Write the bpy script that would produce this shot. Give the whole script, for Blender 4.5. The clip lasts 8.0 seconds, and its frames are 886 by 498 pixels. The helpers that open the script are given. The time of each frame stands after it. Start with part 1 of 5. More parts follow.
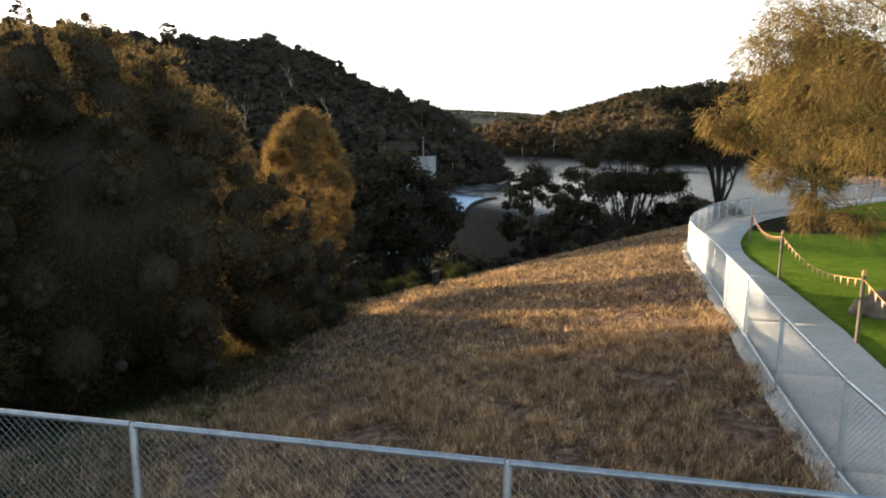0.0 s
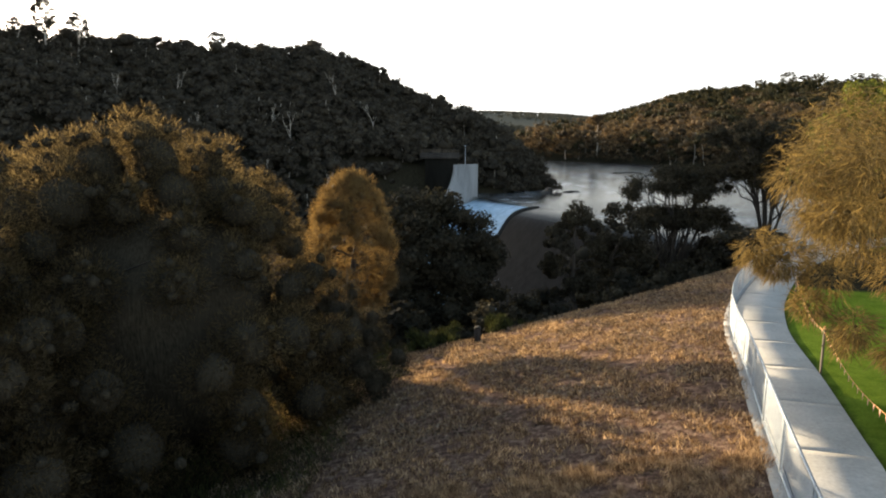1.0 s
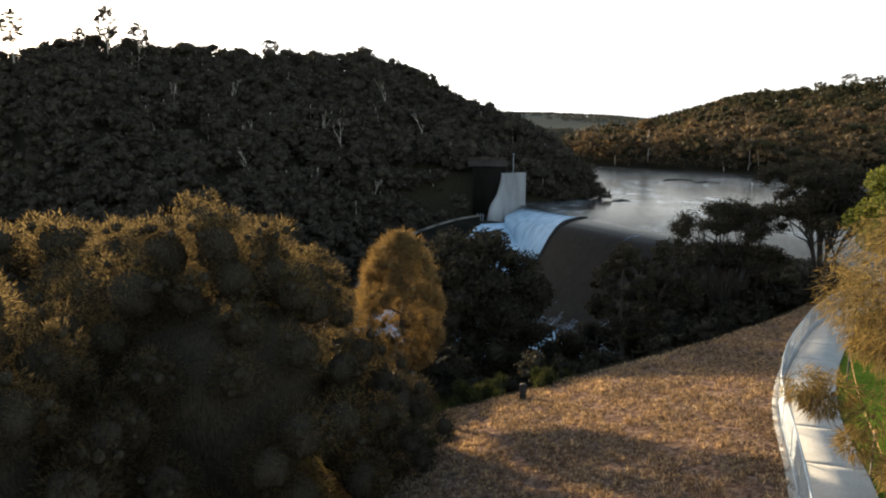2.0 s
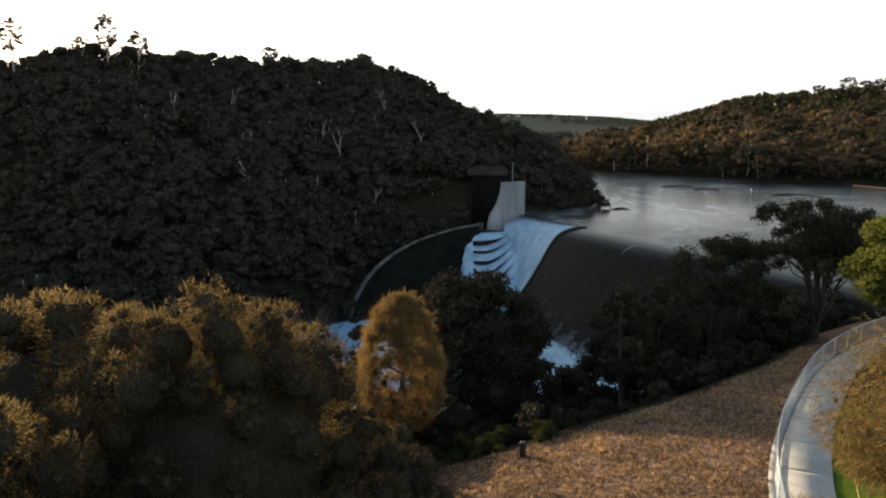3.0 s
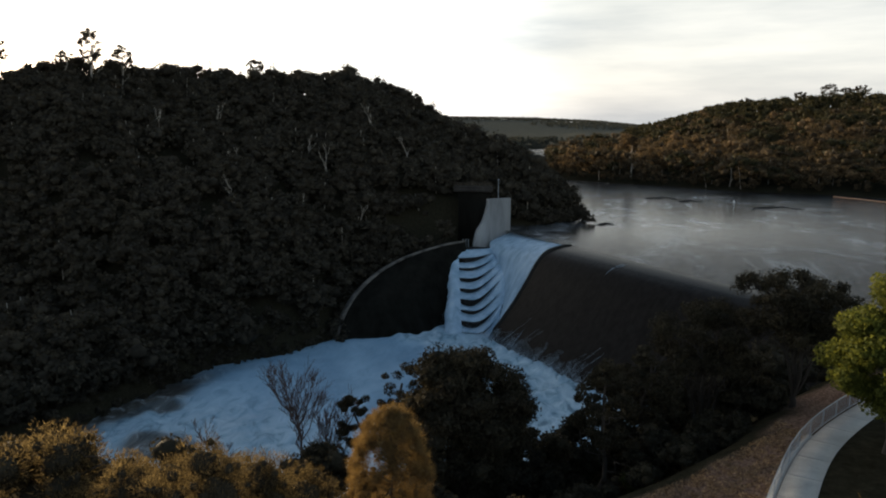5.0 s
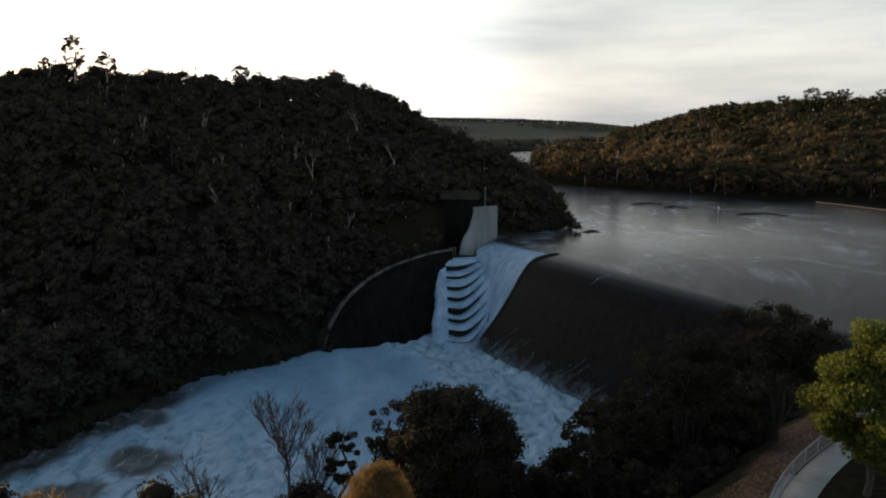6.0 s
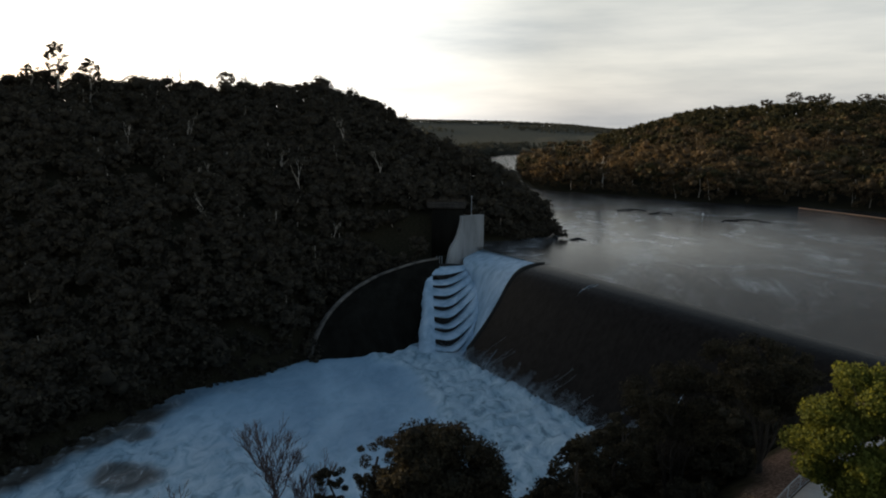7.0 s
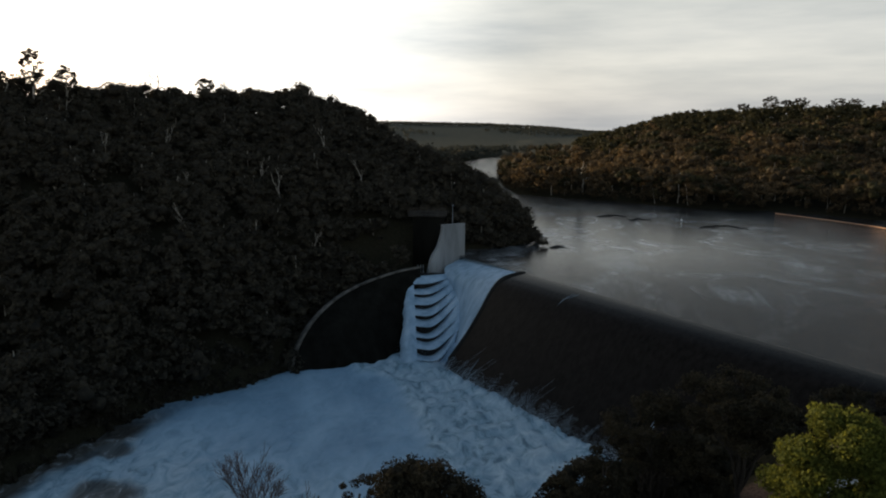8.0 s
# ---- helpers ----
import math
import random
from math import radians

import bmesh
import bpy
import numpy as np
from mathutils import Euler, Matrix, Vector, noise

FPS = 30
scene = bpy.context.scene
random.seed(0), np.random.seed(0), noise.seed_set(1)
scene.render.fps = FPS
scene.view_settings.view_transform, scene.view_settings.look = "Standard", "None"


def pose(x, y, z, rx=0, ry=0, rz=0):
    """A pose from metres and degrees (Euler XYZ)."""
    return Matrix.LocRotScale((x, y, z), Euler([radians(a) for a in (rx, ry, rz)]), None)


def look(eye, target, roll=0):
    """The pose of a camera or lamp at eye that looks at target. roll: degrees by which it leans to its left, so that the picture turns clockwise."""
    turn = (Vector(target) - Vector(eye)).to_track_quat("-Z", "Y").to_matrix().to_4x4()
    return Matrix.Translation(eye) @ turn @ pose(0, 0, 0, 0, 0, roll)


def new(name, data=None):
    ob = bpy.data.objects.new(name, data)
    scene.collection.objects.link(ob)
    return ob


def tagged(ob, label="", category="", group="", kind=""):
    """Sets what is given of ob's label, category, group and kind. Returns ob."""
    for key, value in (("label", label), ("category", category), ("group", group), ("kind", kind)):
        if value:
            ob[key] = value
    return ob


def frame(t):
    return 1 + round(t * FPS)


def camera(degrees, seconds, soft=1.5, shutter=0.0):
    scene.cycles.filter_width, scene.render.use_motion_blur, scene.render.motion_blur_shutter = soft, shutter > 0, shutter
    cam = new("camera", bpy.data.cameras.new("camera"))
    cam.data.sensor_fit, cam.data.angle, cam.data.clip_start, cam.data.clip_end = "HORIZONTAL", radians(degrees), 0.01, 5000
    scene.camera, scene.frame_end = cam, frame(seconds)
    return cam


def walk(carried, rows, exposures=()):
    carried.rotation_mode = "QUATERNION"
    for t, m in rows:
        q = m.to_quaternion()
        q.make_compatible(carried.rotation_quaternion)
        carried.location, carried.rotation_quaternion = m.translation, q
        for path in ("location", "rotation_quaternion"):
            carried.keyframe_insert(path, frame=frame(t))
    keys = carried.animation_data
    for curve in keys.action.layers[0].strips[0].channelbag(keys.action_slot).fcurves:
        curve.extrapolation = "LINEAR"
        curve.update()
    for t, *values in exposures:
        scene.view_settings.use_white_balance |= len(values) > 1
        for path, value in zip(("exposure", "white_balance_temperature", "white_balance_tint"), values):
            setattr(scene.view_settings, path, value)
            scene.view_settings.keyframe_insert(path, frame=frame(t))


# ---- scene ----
# World: z = 0 is the reservoir's level, y is ahead, x to the right.
cam = camera(63.56, 8.0, soft=2.0)
PATH = [
    (0.0, 0.0, 0.0, 23.863, 79.505, -0.353, 0.0),
    (0.5, -0.029, -0.043, 25.046, 79.494, -0.305, 1.379),
    (1.0, -0.051, -0.121, 26.264, 79.543, -0.193, 3.324),
    (1.5, -0.086, -0.181, 27.537, 79.563, -0.152, 5.429),
    (2.0, -0.084, -0.164, 28.747, 79.576, -0.244, 7.147),
    (3.5, -0.219, -0.031, 32.523, 79.709, -0.224, 7.052),
    (4.0, -0.240, -0.093, 33.679, 79.733, -0.225, 6.976),
    (4.5, -0.245, -0.126, 34.931, 79.785, -0.233, 6.505),
    (6.0, -0.322, 0.154, 38.740, 79.874, -0.339, 4.897),
    (6.5, -0.352, 0.210, 39.973, 79.912, -0.359, 4.355),
    (7.0, -0.423, 0.292, 41.207, 79.981, -0.423, 3.803),
    (7.5, -0.440, 0.410, 42.416, 80.031, -0.481, 3.254),
    (8.0, -0.454, 0.545, 43.663, 80.103, -0.470, 2.284),
]
walk(cam, [(t, pose(x, y, z, a, b, c)) for t, x, y, z, a, b, c in PATH],
     exposures=[(0.0, 1.55), (1.0, 1.42), (2.0, 1.32), (3.5, 0.75), (4.5, 0.52), (6.0, 0.2), (8.0, 0.0)])

# ---- world and sun ----
SUN_AZ, SUN_EL = 43.0, 6.1          # degrees to the left of ahead, degrees up
world = bpy.data.worlds.new("world")
scene.world = world
world.use_nodes = True
wn, wl = world.node_tree.nodes, world.node_tree.links
wn.clear()
sky = wn.new("ShaderNodeTexSky")
sky.sky_type = 'NISHITA'
sky.sun_disc = False
sky.sun_elevation = radians(SUN_EL)
sky.sun_rotation = radians(-SUN_AZ)
sky.air_density, sky.dust_density, sky.ozone_density = 1.0, 2.0, 1.0
wtc = wn.new("ShaderNodeTexCoord")
wmap = wn.new("ShaderNodeMapping")
wmap.inputs["Scale"].default_value = (1.0, 1.0, 7.0)
wmap.inputs["Rotation"].default_value = (0.05, 0.03, 0.4)
wl.new(wtc.outputs["Generated"], wmap.inputs["Vector"])
cloud = wn.new("ShaderNodeTexNoise")
cloud.inputs["Scale"].default_value = 2.2
cloud.inputs["Detail"].default_value = 7.0
cloud.inputs["Roughness"].default_value = 0.55
wl.new(wmap.outputs["Vector"], cloud.inputs["Vector"])
cramp = wn.new("ShaderNodeValToRGB")
cramp.color_ramp.elements[0].position = 0.30
cramp.color_ramp.elements[0].color = (4.8, 5.2, 5.6, 1)
cramp.color_ramp.elements[1].position = 0.68
cramp.color_ramp.elements[1].color = (10.0, 9.8, 9.2, 1)
wl.new(cloud.outputs["Fac"], cramp.inputs["Fac"])
# the thin cloud sheet lies low over the horizon and opens towards the zenith
wsep = wn.new("ShaderNodeSeparateXYZ")
wl.new(wtc.outputs["Generated"], wsep.inputs["Vector"])
wcov = wn.new("ShaderNodeMapRange")
wcov.inputs["From Min"].default_value = 0.12
wcov.inputs["From Max"].default_value = 0.5
wcov.inputs["To Min"].default_value = 0.85
wcov.inputs["To Max"].default_value = 0.0
wl.new(wsep.outputs["Z"], wcov.inputs["Value"])
# the cloud is brighter round the sun
sun_way = Vector((-math.sin(radians(SUN_AZ)) * math.cos(radians(SUN_EL)),
                  math.cos(radians(SUN_AZ)) * math.cos(radians(SUN_EL)), math.sin(radians(SUN_EL))))
wdot = wn.new("ShaderNodeVectorMath")
wdot.operation = 'DOT_PRODUCT'
wdot.inputs[1].default_value = sun_way
wl.new(wtc.outputs["Generated"], wdot.inputs[0])
wnear = wn.new("ShaderNodeMapRange")
wnear.interpolation_type = 'SMOOTHSTEP'
for slot, value in (("From Min", 0.64), ("From Max", 1.0), ("To Min", 1.0), ("To Max", 2.8)):
    wnear.inputs[slot].default_value = value
wl.new(wdot.outputs["Value"], wnear.inputs["Value"])
wlit = wn.new("ShaderNodeVectorMath")
wlit.operation = 'SCALE'
wl.new(cramp.outputs["Color"], wlit.inputs[0])
wl.new(wnear.outputs["Result"], wlit.inputs["Scale"])
wmix = wn.new("ShaderNodeMixRGB")
wl.new(wcov.outputs["Result"], wmix.inputs["Fac"])
wblue = wn.new("ShaderNodeVectorMath")
wblue.operation = 'SCALE'
wblue.inputs["Scale"].default_value = 2.0
wl.new(sky.outputs["Color"], wblue.inputs[0])
wl.new(wblue.outputs["Vector"], wmix.inputs["Color1"])
wl.new(wlit.outputs["Vector"], wmix.inputs["Color2"])
wbg = wn.new("ShaderNodeBackground")
wbg.inputs["Strength"].default_value = 0.09
wl.new(wmix.outputs["Color"], wbg.inputs["Color"])
wout = wn.new("ShaderNodeOutputWorld")
wl.new(wbg.outputs["Background"], wout.inputs["Surface"])

sun = new("sun", bpy.data.lights.new("sun", 'SUN'))
sun.data.energy, sun.data.angle, sun.data.color = 5.0, radians(0.6), (1.0, 0.78, 0.5)
sun.matrix_world = look(sun_way * 100, (0, 0, 0))


# ---- materials ----
def material(name, color, rough=0.8, metal=0.0):
    m = bpy.data.materials.new(name)
    m.use_nodes = True
    b = m.node_tree.nodes["Principled BSDF"]
    b.inputs["Base Color"].default_value = (*color, 1)
    b.inputs["Roughness"].default_value = rough
    b.inputs["Metallic"].default_value = metal
    return m, m.node_tree.nodes, m.node_tree.links, b


def noise_node(n, l, scale, detail=4.0, rough=0.6, coords="Object", stretch=None, distortion=0.0):
    tc = n.new("ShaderNodeTexCoord")
    t = n.new("ShaderNodeTexNoise")
    t.inputs["Scale"].default_value = scale
    t.inputs["Detail"].default_value = detail
    t.inputs["Roughness"].default_value = rough
    t.inputs["Distortion"].default_value = distortion
    if stretch:
        mp = n.new("ShaderNodeMapping")
        mp.inputs["Scale"].default_value = stretch[:3]
        if len(stretch) > 3:
            mp.inputs["Rotation"].default_value = (0, 0, radians(stretch[3]))
        l.new(tc.outputs[coords], mp.inputs["Vector"])
        l.new(mp.outputs["Vector"], t.inputs["Vector"])
    else:
        l.new(tc.outputs[coords], t.inputs["Vector"])
    return t


def ramp(n, l, source, stops):
    r = n.new("ShaderNodeValToRGB")
    e = r.color_ramp.elements
    while len(e) < len(stops):
        e.new(0.5)
    for k, (p, c) in zip(e, stops):
        k.position, k.color = p, (*c, 1)
    l.new(source, r.inputs["Fac"])
    return r


def mix(n, l, fac, a, b, blend='MIX'):
    x = n.new("ShaderNodeMixRGB")
    x.blend_type = blend
    for value, slot in ((fac, "Fac"), (a, "Color1"), (b, "Color2")):
        if isinstance(value, (int, float)):
            x.inputs[slot].default_value = value
        elif isinstance(value, tuple):
            x.inputs[slot].default_value = (*value, 1)
        else:
            l.new(value, x.inputs[slot])
    return x.outputs["Color"]


def bump(n, l, height, b, strength=0.5, distance=0.1):
    k = n.new("ShaderNodeBump")
    k.inputs["Strength"].default_value = strength
    k.inputs["Distance"].default_value = distance
    l.new(height, k.inputs["Height"])
    l.new(k.outputs["Normal"], b.inputs["Normal"])


def leaf_material(name, dark, light, translucent=0.35, tufts=0.0):
    """Foliage: every leaf or spray has its own tone, and light shines through it."""
    m, n, l, b = material(name, dark, 0.75)
    geo = n.new("ShaderNodeNewGeometry")
    r = ramp(n, l, geo.outputs["Random Per Island"], [(0.0, dark), (1.0, light)])
    big = noise_node(n, l, 0.35, 3)
    br = ramp(n, l, big.outputs["Fac"], [(0.3, (0.65, 0.65, 0.65)), (0.7, (1.15, 1.12, 1.0))])
    col = mix(n, l, 1.0, r.outputs["Color"], br.outputs["Color"], 'MULTIPLY')
    if tufts:
        tone = noise_node(n, l, tufts, 3, 0.7)
        tr = ramp(n, l, tone.outputs["Fac"], [(0.38, (0.3, 0.25, 0.24)), (0.5, (0.8, 0.76, 0.74)), (0.64, (1.5, 1.5, 1.5))])
        col = mix(n, l, 1.0, col, tr.outputs["Color"], 'MULTIPLY')
    l.new(col, b.inputs["Base Color"])
    b.inputs["Specular IOR Level"].default_value = 0.06
    t = n.new("ShaderNodeBsdfTranslucent")
    l.new(mix(n, l, 1.0, col, (1.3, 1.18, 0.8), 'MULTIPLY'), t.inputs["Color"])
    mx = n.new("ShaderNodeMixShader")
    mx.inputs["Fac"].default_value = translucent
    l.new(b.outputs["BSDF"], mx.inputs[1])
    l.new(t.outputs["BSDF"], mx.inputs[2])
    l.new(mx.outputs["Shader"], n["Material Output"].inputs["Surface"])
    return m


LEAF_CASUARINA = leaf_material("casuarina_foliage", (0.024, 0.02, 0.016), (0.17, 0.137, 0.09), 0.7)
LEAF_GOLD = leaf_material("golden_casuarina_foliage", (0.085, 0.067, 0.036), (0.285, 0.216, 0.108), 0.5)
LEAF_ORANGE = leaf_material("autumn_foliage", (0.11, 0.077, 0.042), (0.29, 0.204, 0.104), 0.42)
LEAF_DARK = leaf_material("dark_tree_foliage", (0.026, 0.025, 0.02), (0.07, 0.062, 0.047), 0.25)
LEAF_LIME = leaf_material("light_green_foliage", (0.062, 0.08, 0.022), (0.18, 0.2, 0.052), 0.45)
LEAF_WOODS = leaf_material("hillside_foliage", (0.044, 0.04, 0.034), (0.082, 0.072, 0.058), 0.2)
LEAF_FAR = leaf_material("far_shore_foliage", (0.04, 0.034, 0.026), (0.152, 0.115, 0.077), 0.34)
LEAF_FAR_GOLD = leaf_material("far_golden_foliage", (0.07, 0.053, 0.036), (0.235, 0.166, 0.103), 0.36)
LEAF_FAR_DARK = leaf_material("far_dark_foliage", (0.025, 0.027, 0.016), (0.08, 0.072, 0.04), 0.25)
# far foliage is pale and grey: distance haze is put into its colour
LEAF_HAZED = leaf_material("hazed_forest", (0.07, 0.074, 0.068), (0.125, 0.128, 0.112), 0.15)
LEAF_SHRUB = leaf_material("shrub_foliage", (0.03, 0.04, 0.018), (0.085, 0.095, 0.04), 0.3)
DRY_GRASS = leaf_material("dry_grass", (0.1, 0.062, 0.045), (0.7, 0.54, 0.41), 0.38, tufts=4.5)
BANK_GRASS = leaf_material("rough_bank_grass", (0.04, 0.05, 0.02), (0.13, 0.13, 0.05), 0.3)
LITTER = leaf_material("dead_leaves", (0.07, 0.048, 0.036), (0.38, 0.3, 0.235), 0.2)
LAWN_GRASS = leaf_material("lawn_grass", (0.1, 0.17, 0.02), (0.22, 0.3, 0.045), 0.35)


def bark_material(name, dark, light, scale=6.0):
    m, n, l, b = material(name, dark, 0.9)
    t = noise_node(n, l, scale, 6, 0.7, stretch=(1, 1, 0.15))
    l.new(ramp(n, l, t.outputs["Fac"], [(0.3, dark), (0.7, light)]).outputs["Color"], b.inputs["Base Color"])
    bump(n, l, t.outputs["Fac"], b, 0.6, 0.03)
    return m


BARK = bark_material("dark_bark", (0.022, 0.018, 0.015), (0.075, 0.062, 0.052))
# dark twig tone that also stands in for the shade inside a crown
SHADED_TWIGS = bark_material("shaded_twigs", (0.012, 0.011, 0.009), (0.075, 0.064, 0.046), 18.0)
SHADED_TWIGS.node_tree.nodes["Principled BSDF"].inputs["Specular IOR Level"].default_value = 0.0
BARK_DARK = bark_material("black_bark", (0.014, 0.012, 0.01), (0.045, 0.038, 0.033))
BARK_PALE = bark_material("pale_gum_bark", (0.25, 0.22, 0.18), (0.55, 0.5, 0.43), 1.5)
BARK_DEAD = bark_material("reddish_dead_wood", (0.05, 0.033, 0.03), (0.15, 0.105, 0.097))


def concrete_material(name, dark, light, rough=0.85, streak=(0.25, 0.25, 0.04), scale=1.2):
    m, n, l, b = material(name, light, rough)
    t = noise_node(n, l, scale, 7, 0.65, stretch=streak)
    f = noise_node(n, l, 14.0, 5, 0.7)
    base = ramp(n, l, t.outputs["Fac"], [(0.32, dark), (0.66, light)]).outputs["Color"]
    fine = ramp(n, l, f.outputs["Fac"], [(0.3, (0.78, 0.78, 0.78)), (0.7, (1.1, 1.1, 1.1))]).outputs["Color"]
    l.new(mix(n, l, 1.0, base, fine, 'MULTIPLY'), b.inputs["Base Color"])
    bump(n, l, f.outputs["Fac"], b, 0.35, 0.02)
    b.inputs["Specular IOR Level"].default_value = 0.3
    return m


CONCRETE = concrete_material("weathered_concrete", (0.19, 0.198, 0.205), (0.36, 0.375, 0.388))
CONCRETE_BLACK = concrete_material("black_concrete", (0.006, 0.006, 0.005), (0.018, 0.017, 0.014), rough=1.0)
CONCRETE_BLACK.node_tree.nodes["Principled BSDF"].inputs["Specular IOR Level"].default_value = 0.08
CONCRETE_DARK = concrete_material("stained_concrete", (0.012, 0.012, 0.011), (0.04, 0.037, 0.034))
CONCRETE_COPING = concrete_material("worn_coping_concrete", (0.02, 0.019, 0.017), (0.24, 0.215, 0.19), scale=1.1)
CONCRETE_STAIN = concrete_material("stained_deck_concrete", (0.022, 0.02, 0.018), (0.07, 0.063, 0.057))
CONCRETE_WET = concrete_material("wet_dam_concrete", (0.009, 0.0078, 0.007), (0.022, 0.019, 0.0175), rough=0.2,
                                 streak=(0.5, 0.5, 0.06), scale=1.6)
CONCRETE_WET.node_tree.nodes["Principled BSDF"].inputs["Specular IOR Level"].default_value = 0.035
PATH_CONCRETE = concrete_material("path_concrete", (0.32, 0.32, 0.31), (0.5, 0.49, 0.47), streak=(0.4, 0.4, 0.4), scale=1.0)
ROCK = concrete_material("brown_rock", (0.06, 0.05, 0.04), (0.24, 0.2, 0.16), streak=(1, 1, 1), scale=2.0)


def metal_material(name, color, rough, metal=0.8):
    m, n, l, b = material(name, color, rough, metal)
    t = noise_node(n, l, 9.0, 5, 0.7)
    c = tuple(v * 0.7 for v in color)
    l.new(ramp(n, l, t.outputs["Fac"], [(0.35, c), (0.6, color)]).outputs["Color"], b.inputs["Base Color"])
    return m


GALVANISED = metal_material("galvanised_steel", (0.37, 0.42, 0.48), 0.42, 0.7)
STAKE = metal_material("painted_star_picket", (0.09, 0.07, 0.05), 0.7, 0.2)


def plain_cloth(name, color):
    m, n, l, b = material(name, color, 0.7)
    t = noise_node(n, l, 20.0, 3)
    c = tuple(v * 0.75 for v in color)
    l.new(ramp(n, l, t.outputs["Fac"], [(0.3, c), (0.7, color)]).outputs["Color"], b.inputs["Base Color"])
    return m


BUNTING = plain_cloth("faded_bunting", (0.75, 0.4, 0.3))
TAPE = plain_cloth("orange_tape", (0.7, 0.36, 0.12))
BOOM_FLOAT = plain_cloth("weathered_boom_float", (0.75, 0.42, 0.25))


def water_material(name, deep, rough, wave_scale, wave_strength):
    m, n, l, b = material(name, deep, rough)
    b.inputs["IOR"].default_value = 1.33
    b.inputs["Specular IOR Level"].default_value = 0.45
    # meandering lines and thin drifts of foam, gathered above the spillway
    lines = noise_node(n, l, 0.03, 4, 0.5, stretch=(1, 0.8, 1, 15), distortion=1.8)
    off = n.new("ShaderNodeMath")
    off.operation = 'SUBTRACT'
    off.inputs[1].default_value = 0.5
    l.new(lines.outputs["Fac"], off.inputs[0])
    size = n.new("ShaderNodeMath")
    size.operation = 'ABSOLUTE'
    l.new(off.outputs["Value"], size.inputs[0])
    thin = ramp(n, l, size.outputs["Value"], [(0.0, (1, 1, 1)), (0.05, (0, 0, 0))]).outputs["Color"]
    drift = noise_node(n, l, 0.035, 6, 0.6, stretch=(1, 0.7, 1, 10), distortion=1.2)
    patch = ramp(n, l, drift.outputs["Fac"], [(0.45, (0, 0, 0)), (0.66, (1, 1, 1))]).outputs["Color"]
    tc = n.new("ShaderNodeTexCoord")
    far = n.new("ShaderNodeVectorMath")
    far.operation = 'DISTANCE'
    far.inputs[1].default_value = (42, 280, 0)
    l.new(tc.outputs["Object"], far.inputs[0])
    near = n.new("ShaderNodeMapRange")
    near.interpolation_type = 'SMOOTHSTEP'
    for slot, value in (("From Min", 35.0), ("From Max", 140.0), ("To Min", 1.0), ("To Max", 0.12)):
        near.inputs[slot].default_value = value
    l.new(far.outputs["Value"], near.inputs["Value"])
    # real foam, thickened near the point to stand in for pale sky reflection
    f = mix(n, l, 1.0, mix(n, l, 0.4, mix(n, l, 1.0, thin, patch, 'MULTIPLY'), patch), near.outputs["Result"], 'MULTIPLY')
    l.new(mix(n, l, f, deep, (0.6, 0.62, 0.64)), b.inputs["Base Color"])
    w = noise_node(n, l, wave_scale, 6, 0.65, stretch=(1, 1.7, 1, 20))
    calm = n.new("ShaderNodeMapRange")
    calm.inputs["To Min"].default_value, calm.inputs["To Max"].default_value = 1.0, 0.16
    l.new(near.outputs["Result"], calm.inputs["Value"])
    bump(n, l, mix(n, l, 1.0, w.outputs["Fac"], calm.outputs["Result"], 'MULTIPLY'), b, wave_strength, 0.5)
    return m


LAKE = water_material("reservoir_water", (0.015, 0.014, 0.0145), 0.1, 0.5, 1.0)


def whitewater_material(name, low, high, scale, stretch=(1, 1, 1)):
    m, n, l, b = material(name, high, 0.6)
    t = noise_node(n, l, scale, 7, 0.6, stretch=stretch, distortion=0.3)
    l.new(ramp(n, l, t.outputs["Fac"], [(0.34, low), (0.55, high), (0.8, (0.62, 0.73, 0.83))]).outputs["Color"],
          b.inputs["Base Color"])
    bump(n, l, t.outputs["Fac"], b, 0.15, 0.2)
    return m


def river_material():
    """Aerated water: smooth and milky in places, choppy and flecked in others, peaty brown in the eddies."""
    m, n, l, b = material("churning_whitewater", (0.6, 0.7, 0.8), 0.6)

    def mask(name):
        a = n.new("ShaderNodeAttribute")
        a.attribute_name = name
        return a.outputs["Fac"]
    big = noise_node(n, l, 0.07, 5, 0.55, stretch=(1, 0.6, 1, 40), distortion=0.5)
    fine = noise_node(n, l, 0.3, 9, 0.62, stretch=(1, 0.55, 1, 35), distortion=1.2)
    milk = ramp(n, l, big.outputs["Fac"], [(0.35, (0.2, 0.36, 0.53)), (0.65, (0.37, 0.57, 0.75))]).outputs["Color"]
    chop = ramp(n, l, fine.outputs["Fac"], [(0.34, (0.14, 0.24, 0.32)), (0.46, (0.33, 0.49, 0.61)), (0.7, (0.62, 0.75, 0.85))]).outputs["Color"]
    peat = ramp(n, l, fine.outputs["Fac"], [(0.38, (0.03, 0.028, 0.024)), (0.56, (0.1, 0.098, 0.09)), (0.7, (0.42, 0.47, 0.52))]).outputs["Color"]
    c = mix(n, l, mask("chop"), milk, chop)
    l.new(mix(n, l, mask("eddy"), c, peat), b.inputs["Base Color"])
    bump(n, l, fine.outputs["Fac"], b, 0.5, 0.4)
    return m


SPRAY, _n, _l, _b = material("water_spray", (0.5, 0.6, 0.7), 0.8)


FOAM = river_material()
CHUTE_WATER = whitewater_material("chute_whitewater", (0.26, 0.4, 0.54), (0.41, 0.57, 0.73), 0.35, (1, 1, 0.12))


